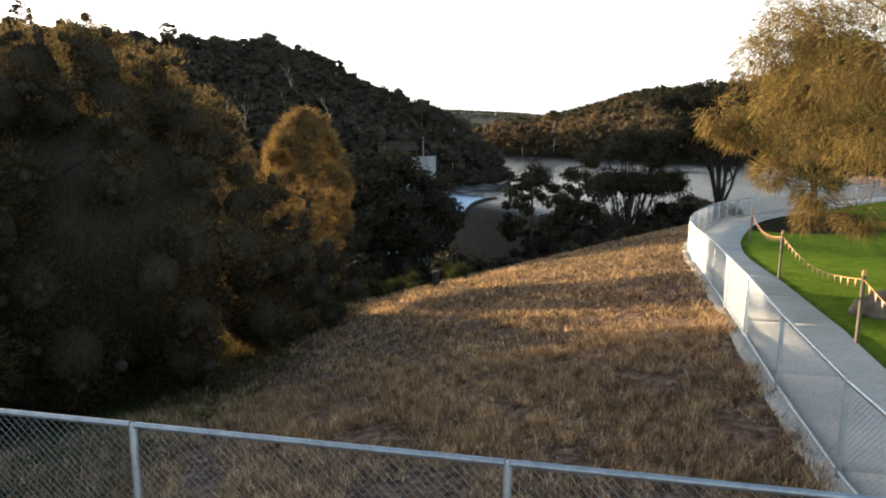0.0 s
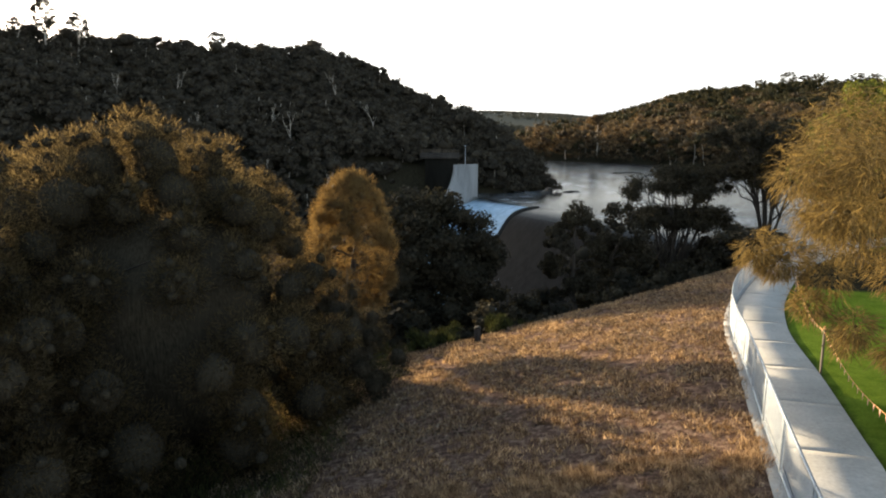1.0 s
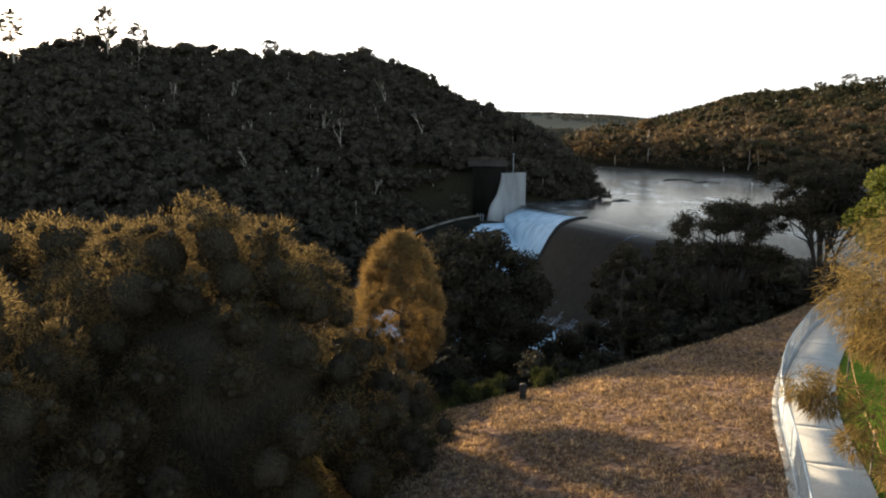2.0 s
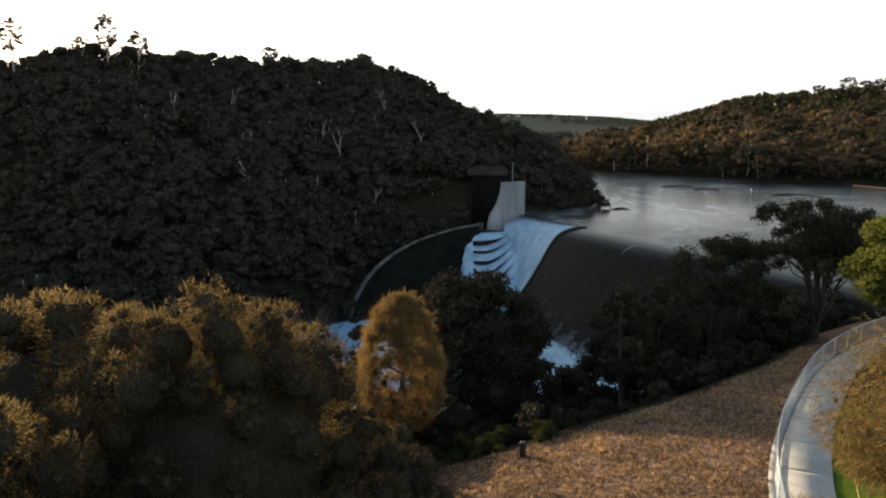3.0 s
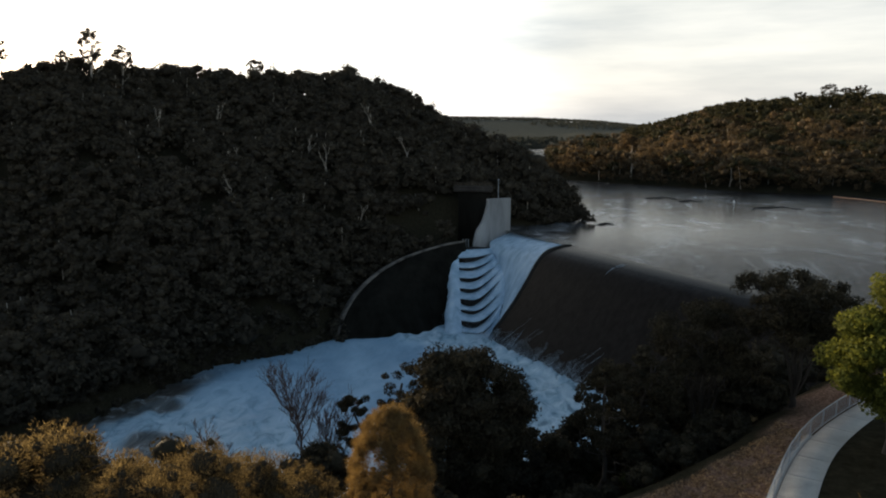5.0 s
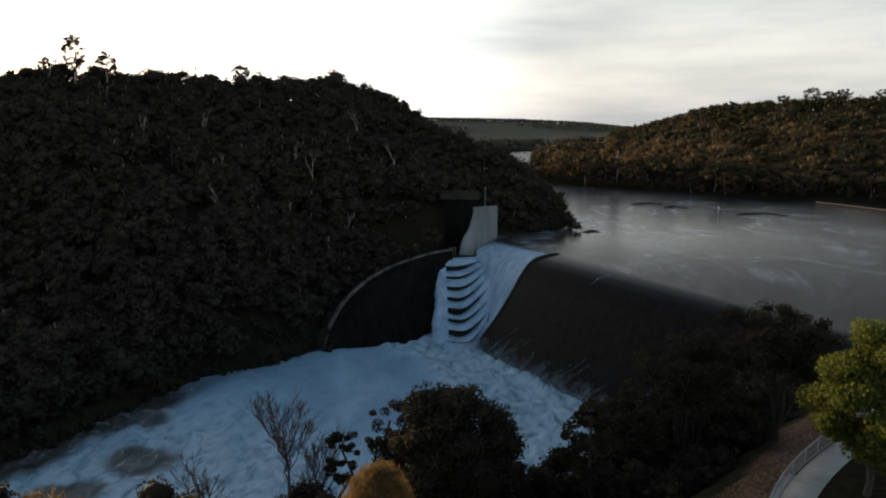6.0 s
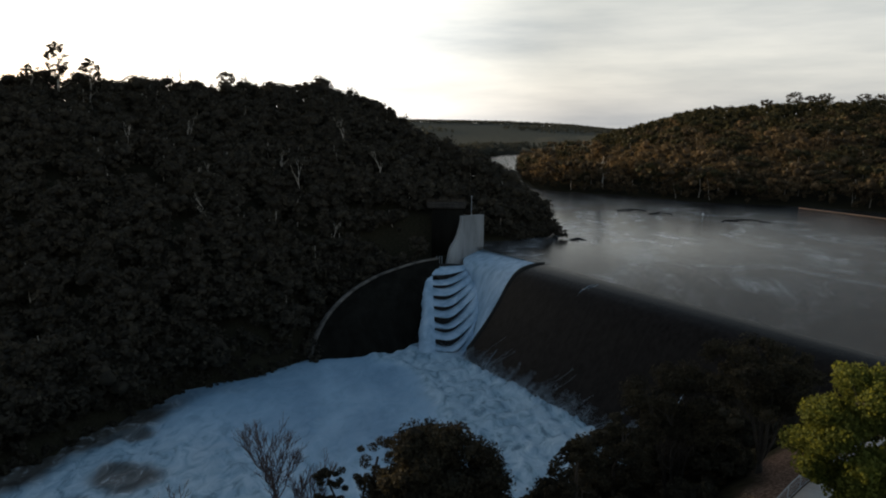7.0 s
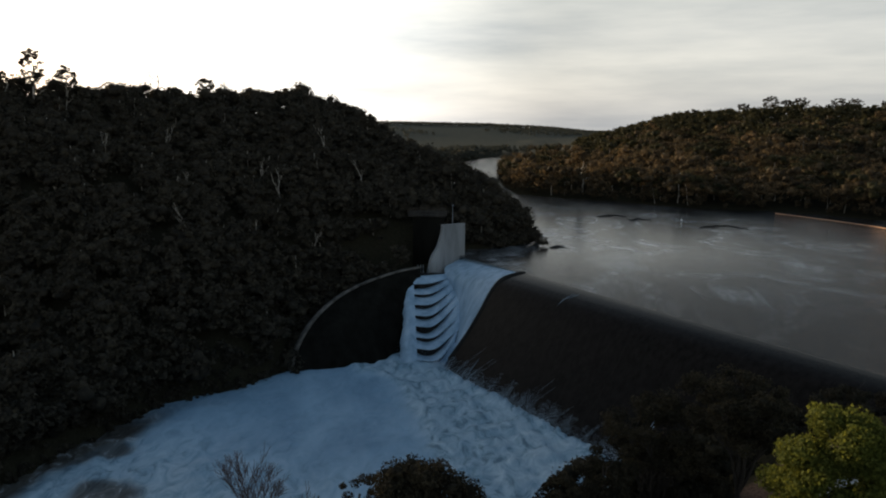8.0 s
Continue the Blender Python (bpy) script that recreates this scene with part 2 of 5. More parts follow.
def ground_material():
    m, n, l, b = material("ground", (0.1, 0.09, 0.06), 0.95)
    big = noise_node(n, l, 0.25, 5)
    mid = noise_node(n, l, 1.6, 6, 0.7)
    clods = noise_node(n, l, 5.0, 4, 0.7)
    fine = noise_node(n, l, 18.0, 5, 0.75)
    soil = ramp(n, l, mid.outputs["Fac"], [(0.3, (0.02, 0.018, 0.012)), (0.7, (0.05, 0.045, 0.03))]).outputs["Color"]
    dry = ramp(n, l, clods.outputs["Fac"], [(0.3, (0.045, 0.029, 0.023)), (0.5, (0.18, 0.115, 0.087)), (0.7, (0.39, 0.28, 0.21))]).outputs["Color"]
    lawn = ramp(n, l, mid.outputs["Fac"], [(0.3, (0.08, 0.14, 0.016)), (0.7, (0.17, 0.25, 0.035))]).outputs["Color"]
    # paddock grass, paled and greyed further by haze put into the colour
    hazed_field = ramp(n, l, big.outputs["Fac"], [(0.35, (0.085, 0.088, 0.078)), (0.65, (0.15, 0.148, 0.122))]).outputs["Color"]

    def mask(name):
        a = n.new("ShaderNodeAttribute")
        a.attribute_name = name
        return a.outputs["Fac"]
    c = mix(n, l, mask("dry"), soil, dry)
    c = mix(n, l, mask("lawn"), c, lawn)
    c = mix(n, l, mask("hazed_field"), c, hazed_field)
    f = ramp(n, l, fine.outputs["Fac"], [(0.28, (0.6, 0.6, 0.6)), (0.72, (1.25, 1.25, 1.25))]).outputs["Color"]
    l.new(mix(n, l, 1.0, c, f, 'MULTIPLY'), b.inputs["Base Color"])
    bump(n, l, fine.outputs["Fac"], b, 0.9, 0.08)
    b.inputs["Specular IOR Level"].default_value = 0.0
    return m


GROUND = ground_material()


# ---- mesh helpers ----
rng = np.random.default_rng(7)


def mesh_np(name, verts, faces, mat, smooth=False):
    """A mesh from an array of points and a list of face arrays (triangles and quads)."""
    verts = np.asarray(verts, np.float32)
    faces = [np.asarray(f, np.int32) for f in faces if len(f)]
    me = bpy.data.meshes.new(name)
    me.vertices.add(len(verts))
    me.vertices.foreach_set("co", verts.ravel())
    loops = np.concatenate([f.ravel() for f in faces])
    totals = np.concatenate([np.full(len(f), f.shape[1], np.int32) for f in faces])
    starts = np.concatenate([[0], np.cumsum(totals)[:-1]]).astype(np.int32)
    me.loops.add(len(loops))
    me.loops.foreach_set("vertex_index", loops)
    me.polygons.add(len(totals))
    me.polygons.foreach_set("loop_start", starts)
    me.polygons.foreach_set("loop_total", totals)
    if smooth:
        me.polygons.foreach_set("use_smooth", np.ones(len(totals), bool))
    me.materials.append(mat)
    me.update(calc_edges=True)
    me.validate()
    return me


class Bag:
    """Collects pieces of geometry for one mesh."""

    def __init__(self):
        self.v, self.f3, self.f4, self.n = [], [], [], 0

    def add(self, v, f):
        v, f = np.asarray(v, float).reshape(-1, 3), np.asarray(f, int)
        if len(f):
            (self.f3 if f.shape[1] == 3 else self.f4).append(f + self.n)
        self.v.append(v)
        self.n += len(v)

    def mesh(self, name, mat, smooth=False):
        faces = [np.concatenate(k) for k in (self.f3, self.f4) if k]
        return mesh_np(name, np.concatenate(self.v), faces, mat, smooth)


def part(name, me, parent, label="", kind=""):
    ob = new(name, me)
    ob.parent = parent
    return tagged(ob, label=label, kind=kind)


def thing(name, at=(0, 0, 0)):
    ob = new(name)
    ob.location = at
    ob.empty_display_size = 0.3
    return ob


def unit_ball(sub):
    bm = bmesh.new()
    bmesh.ops.create_icosphere(bm, subdivisions=sub, radius=1.0)
    v = np.array([p.co[:] for p in bm.verts])
    f = np.array([[p.index for p in q.verts] for q in bm.faces])
    bm.free()
    return v, f


BALL1, BALL2, BALL3 = unit_ball(1), unit_ball(2), unit_ball(3)


def ways(n, g):
    d = g.normal(size=(n, 3))
    return d / np.linalg.norm(d, axis=1)[:, None]


def sprays(bag, base, way, length, width, g):
    """Slim pointed blades that start at base and go along way."""
    n = len(base)
    side = np.cross(way, ways(n, g))
    side /= np.maximum(np.linalg.norm(side, axis=1), 1e-6)[:, None]
    w = (np.broadcast_to(width, n) * 0.5)[:, None]
    ln = np.broadcast_to(length, n)[:, None]
    v = np.stack([base - side * w, base + side * w, base + way * ln], 1).reshape(-1, 3)
    bag.add(v, np.arange(3 * n).reshape(n, 3))


def leaves(bag, at, size, g, flat=0.0):
    """Small four-sided leaves or leaf clusters, turned every way."""
    n = len(at)
    a = ways(n, g)
    a[:, 2] *= 1 - flat
    b = np.cross(a, ways(n, g))
    b /= np.maximum(np.linalg.norm(b, axis=1), 1e-6)[:, None]
    s = (np.broadcast_to(size, n) * g.uniform(0.6, 1.3, n))[:, None] * 0.5
    v = np.stack([at - a * s, at - b * s * 0.7, at + a * s, at + b * s * 0.7], 1).reshape(-1, 3)
    bag.add(v, np.arange(4 * n).reshape(n, 4))


def facing_leaves(bag, at, out, size, g, loose=0.7):
    """Three-sided leaf sprays that lie over a crown, facing outward."""
    n = len(at)
    w = out + loose * g.normal(0, 0.6, (n, 3))
    a = np.cross(w, ways(n, g))
    a /= np.maximum(np.linalg.norm(a, axis=1), 1e-6)[:, None]
    b = np.cross(w, a)
    b /= np.maximum(np.linalg.norm(b, axis=1), 1e-6)[:, None]
    s = (np.broadcast_to(size, n) * g.uniform(0.6, 1.3, n))[:, None] * 0.6
    v = np.stack([at + a * s, at - a * s * 0.5 + b * s * 0.75, at - a * s * 0.5 - b * s * 0.75], 1).reshape(-1, 3)
    bag.add(v, np.arange(3 * n).reshape(n, 3))


def lump(bag, centre, radii, g, ball=None, rough=0.18):
    """An uneven solid heart of a clump of foliage."""
    v, f = ball or BALL1
    k = 1 + rough * g.normal(size=len(v))
    bag.add(np.asarray(centre) + v * np.asarray(radii) * k[:, None], f)


def tube(bag, points, radii, sides=7):
    """A tapered limb along a line of points."""
    p = np.asarray(points, float)
    r = np.broadcast_to(np.asarray(radii, float), len(p))
    d = np.gradient(p, axis=0)
    d /= np.maximum(np.linalg.norm(d, axis=1), 1e-9)[:, None]
    ref = np.array([0.0, 1.0, 0.0]) if abs(d[:, 1]).mean() < 0.8 else np.array([1.0, 0.0, 0.0])
    a = np.cross(d, ref)
    a /= np.linalg.norm(a, axis=1)[:, None]
    b = np.cross(d, a)
    an = np.linspace(0, 2 * np.pi, sides, endpoint=False)
    v = p[:, None] + (a[:, None] * np.cos(an)[None, :, None] + b[:, None] * np.sin(an)[None, :, None]) * r[:, None, None]
    i = np.arange(len(p) - 1)[:, None] * sides
    j, k = np.arange(sides)[None, :], (np.arange(sides)[None, :] + 1) % sides
    f = np.stack([i + j, i + k, i + sides + k, i + sides + j], -1).reshape(-1, 4)
    bag.add(v.reshape(-1, 3), f)
    if sides == 4:
        m = (len(p) - 1) * 4
        bag.add(v.reshape(-1, 3)[[0, 1, 2, 3, m, m + 1, m + 2, m + 3]], [[3, 2, 1, 0], [4, 5, 6, 7]])


def bent(a, b, sag, g, n=5):
    """A crooked line from a to b."""
    a, b = np.asarray(a, float), np.asarray(b, float)
    t = np.linspace(0, 1, n)[:, None]
    w = g.normal(size=(n, 3)) * np.linalg.norm(b - a) * sag
    w[0] = w[-1] = 0
    return a + (b - a) * t + w


def box(bag, lo, hi):
    x0, y0, z0 = lo
    x1, y1, z1 = hi
    v = [(x0, y0, z0), (x1, y0, z0), (x1, y1, z0), (x0, y1, z0), (x0, y0, z1), (x1, y0, z1), (x1, y1, z1), (x0, y1, z1)]
    bag.add(v, [(0, 3, 2, 1), (4, 5, 6, 7), (0, 1, 5, 4), (1, 2, 6, 5), (2, 3, 7, 6), (3, 0, 4, 7)])


def grid_faces(rows, cols):
    i, j = np.meshgrid(np.arange(rows - 1), np.arange(cols - 1), indexing="ij")
    a = (i * cols + j).ravel()
    return np.stack([a, a + 1, a + cols + 1, a + cols], 1)


def smooth_line(points, n):
    """A smooth curve through a few points."""
    p = np.asarray(points, float)
    q = np.concatenate([[2 * p[0] - p[1]], p, [2 * p[-1] - p[-2]]])
    out = []
    for t in np.linspace(0, len(p) - 1 - 1e-9, n):
        i, u = int(t), t - int(t)
        a, b, c, d = q[i], q[i + 1], q[i + 2], q[i + 3]
        out.append(0.5 * (2 * b + (c - a) * u + (2 * a - 5 * b + 4 * c - d) * u * u + (3 * b - a - 3 * c + d) * u ** 3))
    return np.array(out)


def line_distance(x, y, line):
    """Distance of points from a polyline, the third value carried along it, and on which side they lie (left: +)."""
    line = np.asarray(line, float)
    best, val, side = np.full(x.shape, 1e9), np.zeros(x.shape), np.zeros(x.shape)
    for a, b in zip(line[:-1], line[1:]):
        d = b[:2] - a[:2]
        t = np.clip(((x - a[0]) * d[0] + (y - a[1]) * d[1]) / (d @ d), 0, 1)
        r = np.hypot(x - a[0] - t * d[0], y - a[1] - t * d[1])
        k = r < best
        best = np.where(k, r, best)
        if len(a) > 2:
            val = np.where(k, a[2] + t * (b[2] - a[2]), val)
        side = np.where(k, d[0] * (y - a[1]) - d[1] * (x - a[0]), side)
    return best, val, side


def wobble(x, y, scale, seed=0.0):
    """Soft value noise made of a few crossed waves."""
    k = np.zeros_like(x, dtype=float)
    for i, (a, b, c) in enumerate(((1, 0.3, 0.0), (-0.4, 1.1, 1.7), (0.8, -0.9, 4.1), (1.7, 1.3, 2.2), (-2.1, 0.7, 5.3))):
        k = k + np.sin((a * x + b * y) / scale + c + seed * (i + 1)) / (1 + 0.35 * i)
    return k / 3


def step01(v, a, b):
    t = np.clip((v - a) / (b - a), 0, 1)
    return t * t * (3 - 2 * t)


# ---- the lie of the land ----
FENCE_LINE = smooth_line([(2.9, -14.0), (3.3, -5.0), (3.72, 4.0), (4.06, 6.7), (5.05, 11.4), (6.7, 17.6), (8.4, 24.0), (11.35, 31.0), (16.4, 40.1),
                          (23.8, 48.9), (31.5, 55.5), (41.0, 60.5), (53.0, 62.0)], 140)
PLATEAU_EDGE = [(-300, -60), (-60, 6), (-25, 20), (-10, 26.5), (-4.5, 28.6), (0.5, 30.6), (4.2, 33.2), (9, 36.2), (14.8, 42), (20.3, 51.5),
                (30, 62.5), (44, 70), (62, 66), (90, 45), (140, 20), (400, -40)]
TREE_BED = [(17.2, 35.0), (17.8, 38.2), (22.0, 45.0)]
# the unseen left end drops away so the low sun clears it
RIDGE_LEFT = [(-420, 60, -15), (-270, 170, 8), (-215, 222, 20), (-196, 244, 39), (-180, 260, 48.5), (-150, 288, 48.5), (-112, 324, 48), (-87, 348, 48),
              (-59, 328, 37.5), (-42, 315, 31.5), (-28, 305, 27), (-13, 294, 21.5), (-1, 285, 16.5), (8, 278, 9.5), (15, 272, 4.5),
              (21, 266, 0.5), (25, 263, -3)]
BANK_LEFT = [(-260, 20), (-140, 78), (-100, 106), (-88, 126), (-81, 147), (-75, 165), (-61, 175.5), (-51, 189), (-47.6, 205), (-43, 213.6),
             (-30, 224.5), (-16.5, 230.5), (-4, 243)]
RIDGE_BACK = [(-87, 348, 51), (-130, 430, 44), (-130, 560, 34), (-100, 700, 22), (-60, 830, 8), (-45, 900, 2)]
SHORE_RIGHT = [(110, 1500), (84, 1150), (64, 1000), (46, 900), (29, 760), (23, 640), (22, 520), (29, 455), (56, 434), (87, 418), (112, 392), (136, 386), (157, 381),
               (186, 359), (215, 322), (262, 270), (340, 215), (900, 120)]
INLET_BANK = [(-400, 640), (-120, 745), (-15, 806), (12, 930), (44, 994), (90, 1012), (300, 1020)]
DAM_A = np.array([14.1, 210.0])
DAM_U = np.array([0.565, -0.825])       # along the crest, towards the near bank
DAM_N = np.array([-0.825, -0.565])      # downstream


def path_height(y):
    return 20.2 - 2.6 * np.clip((y - 12) / 38, 0, 1.0)


def fence_x(y):
    return np.interp(y, FENCE_LINE[:, 1], FENCE_LINE[:, 0])


def land(x, y):
    """Height of the ground."""
    x, y = np.asarray(x, float), np.asarray(y, float)
    # near bank: a level lawn and path, a grassy shoulder, then a steep fall to the river
    d, _, side = line_distance(x, y, PLATEAU_EDGE)
    out = np.where(side > 0, d, 0.0)
    off = fence_x(np.clip(y, 4, 62)) - x
    p = path_height(y) - (0.04 + 0.17 * step01(y, 4.5, 15)) * np.clip(off - 0.4, 0, 14) + 0.05 * wobble(x, y, 1.4) * np.clip(off, 0, 1)
    p = p + 0.25 * step01(off, -3.5, -8) * wobble(x, y, 9.0, 2.0)
    fall = p - 0.66 * np.maximum(out - 1.2, 0) - 0.2 * np.clip(out, 0, 1.2)
    fall = fall + np.clip(out / 8, 0, 1) * 1.2 * wobble(x, y, 7.0)
    h = np.maximum(fall, -29.0)
    # far left hill
    for line, slope in ((RIDGE_LEFT, 0.47), (RIDGE_BACK, 0.4)):
        r, top, side = line_distance(x, y, line)
        slope = slope + (0.25 * step01(x, -50, 5) * step01(y, 272, 300) * (1 - step01(y, 380, 480)) if line is RIDGE_BACK else 0)      # steeper above the lake
        roof = top - slope * (np.sqrt(r * r + 36) - 6)
        roof = roof + 2.0 * wobble(x, y, 23.0) * step01(r, 0, 40)
        h = np.maximum(h, roof)
    # the river has cut its bank into the hill's foot
    d, _, side = line_distance(x, y, BANK_LEFT)
    hill = (line_distance(x, y, PLATEAU_EDGE)[2] > 0) & (y < 250)
    away = np.where(side > 0, d, -d)
    foot = np.where(away > 0, -26.5 + 1.3 * away, -29.0)
    h = np.where(hill & (x < 30), np.minimum(h, np.maximum(foot, fall)), h)
    h = np.where(hill & (away > 0) & (away < 60), np.maximum(h, -26.5 + np.minimum(0.6 * away, 9)), h)
    # ground behind the curved wall beside the basin
    h = np.where((away > 1.5) & (away < 30), np.maximum(h, np.minimum(-29 + 6 * (away - 1.5), np.interp(x, [-47, -40, -28, -16], [-22, -11, -6.5, -4]))), h)
    # wooded shore across the water
    d, _, side = line_distance(x, y, SHORE_RIGHT)
    inland = np.where(side > 0, d, -d)
    cap = np.interp(np.degrees(np.arctan2(x, y)), [4, 8, 10, 12, 14, 16, 20, 24, 28, 38], [6, 9, 14, 24, 34, 40, 44, 48, 47, 46])
    r = np.hypot(x, y)
    rise = cap * step01(r, 400, 940) * (1 - 0.5 * step01(r, 1000, 1500)) * step01(inland, 0, 110)
    up = np.where(inland > 0, 3 * (1 - np.exp(-np.maximum(inland, 0) / 14)) + 0.02 * np.clip(inland, 0, 150) + rise, inland * 0.3)
    up = up + 2.5 * wobble(x, y, 40.0) * step01(inland, 10, 80)
    h = np.where(y > 110, np.maximum(h, up), h)
    # low far bank of the narrow inlet
    d, _, side = line_distance(x, y, INLET_BANK)
    h = np.where((side > 0) & (y > 640), np.maximum(h, np.minimum(0.12 * d, 3.5)), h)
    # the plain beyond
    r = np.hypot(x, y)
    plain = 3 + np.interp(x / np.maximum(r, 1), [-0.1, 0.02, 0.1, 0.17, 0.3], [39, 36, 28, 12, 12]) * step01(r, 1500, 2600) * (1 - 0.6 * step01(r, 2750, 3600)) + 2 * wobble(x, y, 300.0)
    h = np.maximum(h, np.where((r > 900) & (y > 300), -12 + 15 * step01(y, 980, 1150) + (plain - 3) * step01(r, 1200, 1500), -60))
    h = np.where((r > 1000) & (y <= 300), np.maximum(h, 8.0), h)
    # bed of the lake
    lake = ((x - DAM_A[0]) * DAM_N[0] + (y - DAM_A[1]) * DAM_N[1]) < -2
    return np.where(lake, np.maximum(h, -6.0), h)


def build_ground():
    radii = np.concatenate([np.linspace(0.3, 45, 190), 45 * 1.02 ** np.arange(1, 235)])
    angle = np.radians(np.concatenate([np.arange(-52, 52, 0.7), np.arange(52, 308, 4.0)]))
    R, A = np.meshgrid(radii, angle, indexing="ij")
    X, Y = R * np.sin(A), R * np.cos(A)
    Z = land(X, Y)
    n, m = R.shape
    i, j = np.meshgrid(np.arange(n - 1), np.arange(m), indexing="ij")
    a, b = (i * m + j).ravel(), (i * m + (j + 1) % m).ravel()
    f = np.stack([a, a + m, b + m, b], 1)
    v = np.concatenate([np.stack([X, Y, Z], -1).reshape(-1, 3), [[0, 0, float(land(0.0, 0.0))]]])
    tip = len(v) - 1
    k = np.arange(m)
    me = mesh_np("ground", v, [f, np.stack([np.full(m, tip), k, (k + 1) % m], 1)], GROUND, True)
    x, y = v[:, 0], v[:, 1]
    off = fence_x(np.clip(y, 4, 62)) - x
    d, _, side = line_distance(x, y, PLATEAU_EDGE)
    inside = np.where(side > 0, -d, d)
    ragged = inside + 0.8 * wobble(x, y, 1.1)
    near = (np.abs(x) < 200) & (y < 75)
    masks = {"dry": near * step01(off, -0.2, 0.3) * step01(ragged, -0.6, 0.8) * step01(x + 0.6 * wobble(x, y, 0.9), -5.5, -3.0),
             "lawn": near * step01(off, -1.7, -2.0) * step01(inside, 0.0, 2.0) * step01(line_distance(x, y, TREE_BED)[0] + 0.4 * wobble(x, y, 0.7), 3.6, 4.6),
             "hazed_field": step01(np.hypot(x, y), 900, 1100) * (y > 300)}
    for name, value in masks.items():
        me.attributes.new(name, 'FLOAT', 'POINT').data.foreach_set("value", value.astype(np.float32))
    return tagged(new("ground", me), "earth bank with dry grass, mown lawn and forest floor", "ground", kind="structure")


build_ground()


def build_lake():
    a, b = DAM_A - DAM_U * 35 - DAM_N * 0.6, DAM_A + DAM_U * 150 - DAM_N * 0.6
    bm = bmesh.new()
    ring = [a, b, (170, 70), (900, 60), (900, 1500), (-90, 1500), (-90, 420), (-18, 300)]
    bm.faces.new([bm.verts.new((float(x), float(y), 0.0)) for x, y in ring])
    bmesh.ops.triangulate(bm, faces=bm.faces[:])
    me = bpy.data.meshes.new("water")
    bm.to_mesh(me)
    bm.free()
    me.materials.append(LAKE)
    tagged(new("water", me), "dark rippled reservoir water with drifting foam streaks", "lake", kind="structure")


build_lake()


def build_river():
    xs, ys = np.arange(-150, 45, 1.0), np.arange(60, 232, 1.0)
    X, Y = np.meshgrid(xs, ys, indexing="ij")
    # the rolling edge of the chute's outflow parts milky water from choppy
    roll, _, side = line_distance(X, Y, [(-46, 204), (-30, 192), (-20, 184), (-12, 161), (-8, 144), (-3, 131), (2, 100)])
    east = np.where(side > 0, roll, -roll)
    east = east + 2.5 * wobble(X, Y, 5.0) + 1.2 * wobble(X, Y, 2.0, 1.0)
    down = step01(Y + 0.5 * X, 130, 90)
    chop = np.clip(0.95 * step01(east, -2, 2.5) + 0.75 * down + 0.18, 0, 1)
    bank = line_distance(X, Y, BANK_LEFT)[0]
    eddy = step01(bank + 3 * wobble(X, Y, 4.0), 9, 3) * step01(Y, 172, 150)
    for x, y, r in ((-85, 138, 9), (-76, 141, 6), (-68, 122, 9), (-92, 124, 8), (-58, 104, 10), (-76, 110, 8), (-84, 152, 5)):
        eddy = np.maximum(eddy, step01(np.hypot(X - x, (Y - y) * 1.2) + 2.2 * wobble(X, Y, 2.5), r, r * 0.5) * 0.9)
    boil = 0.5 * wobble(X, Y, 1.5) + 0.5 * wobble(X + 3 * wobble(X, Y, 6.0), Y, 3.1, 1.0) + 0.4 * wobble(X, Y, 0.7, 3.0)
    Z = -25.2 + boil * (0.25 + 0.7 * chop) + 1.1 * np.exp(-((east - 1.5) / 2.6) ** 2) * step01(Y, 120, 150) - 0.01 * np.maximum(150 - Y, 0)
    # spray leaps where the sheet of water lands
    s, d = (X - DAM_A[0]) * DAM_U[0] + (Y - DAM_A[1]) * DAM_U[1], (X - DAM_A[0]) * DAM_N[0] + (Y - DAM_A[1]) * DAM_N[1]
    leap = np.clip(0.55 + 0.6 * wobble(s * 3.1, d * 0.6, 1.0) + 0.4 * wobble(s * 7.7, d, 1.0, 2.0), 0, 2)
    Z = Z + np.where(s > -2, 1.5 * np.exp(-((d - 27.2) / 1.9) ** 2) * leap, 0)
    v = np.stack([X, Y, Z], -1).reshape(-1, 3)
    me = mesh_np("river", v, [grid_faces(len(xs), len(ys))], FOAM, True)
    for name, value in (("chop", chop), ("eddy", eddy)):
        me.attributes.new(name, 'FLOAT', 'POINT').data.foreach_set("value", value.ravel().astype(np.float32))
    tagged(new("river", me), "churning white water below the spillway", "river", kind="structure")


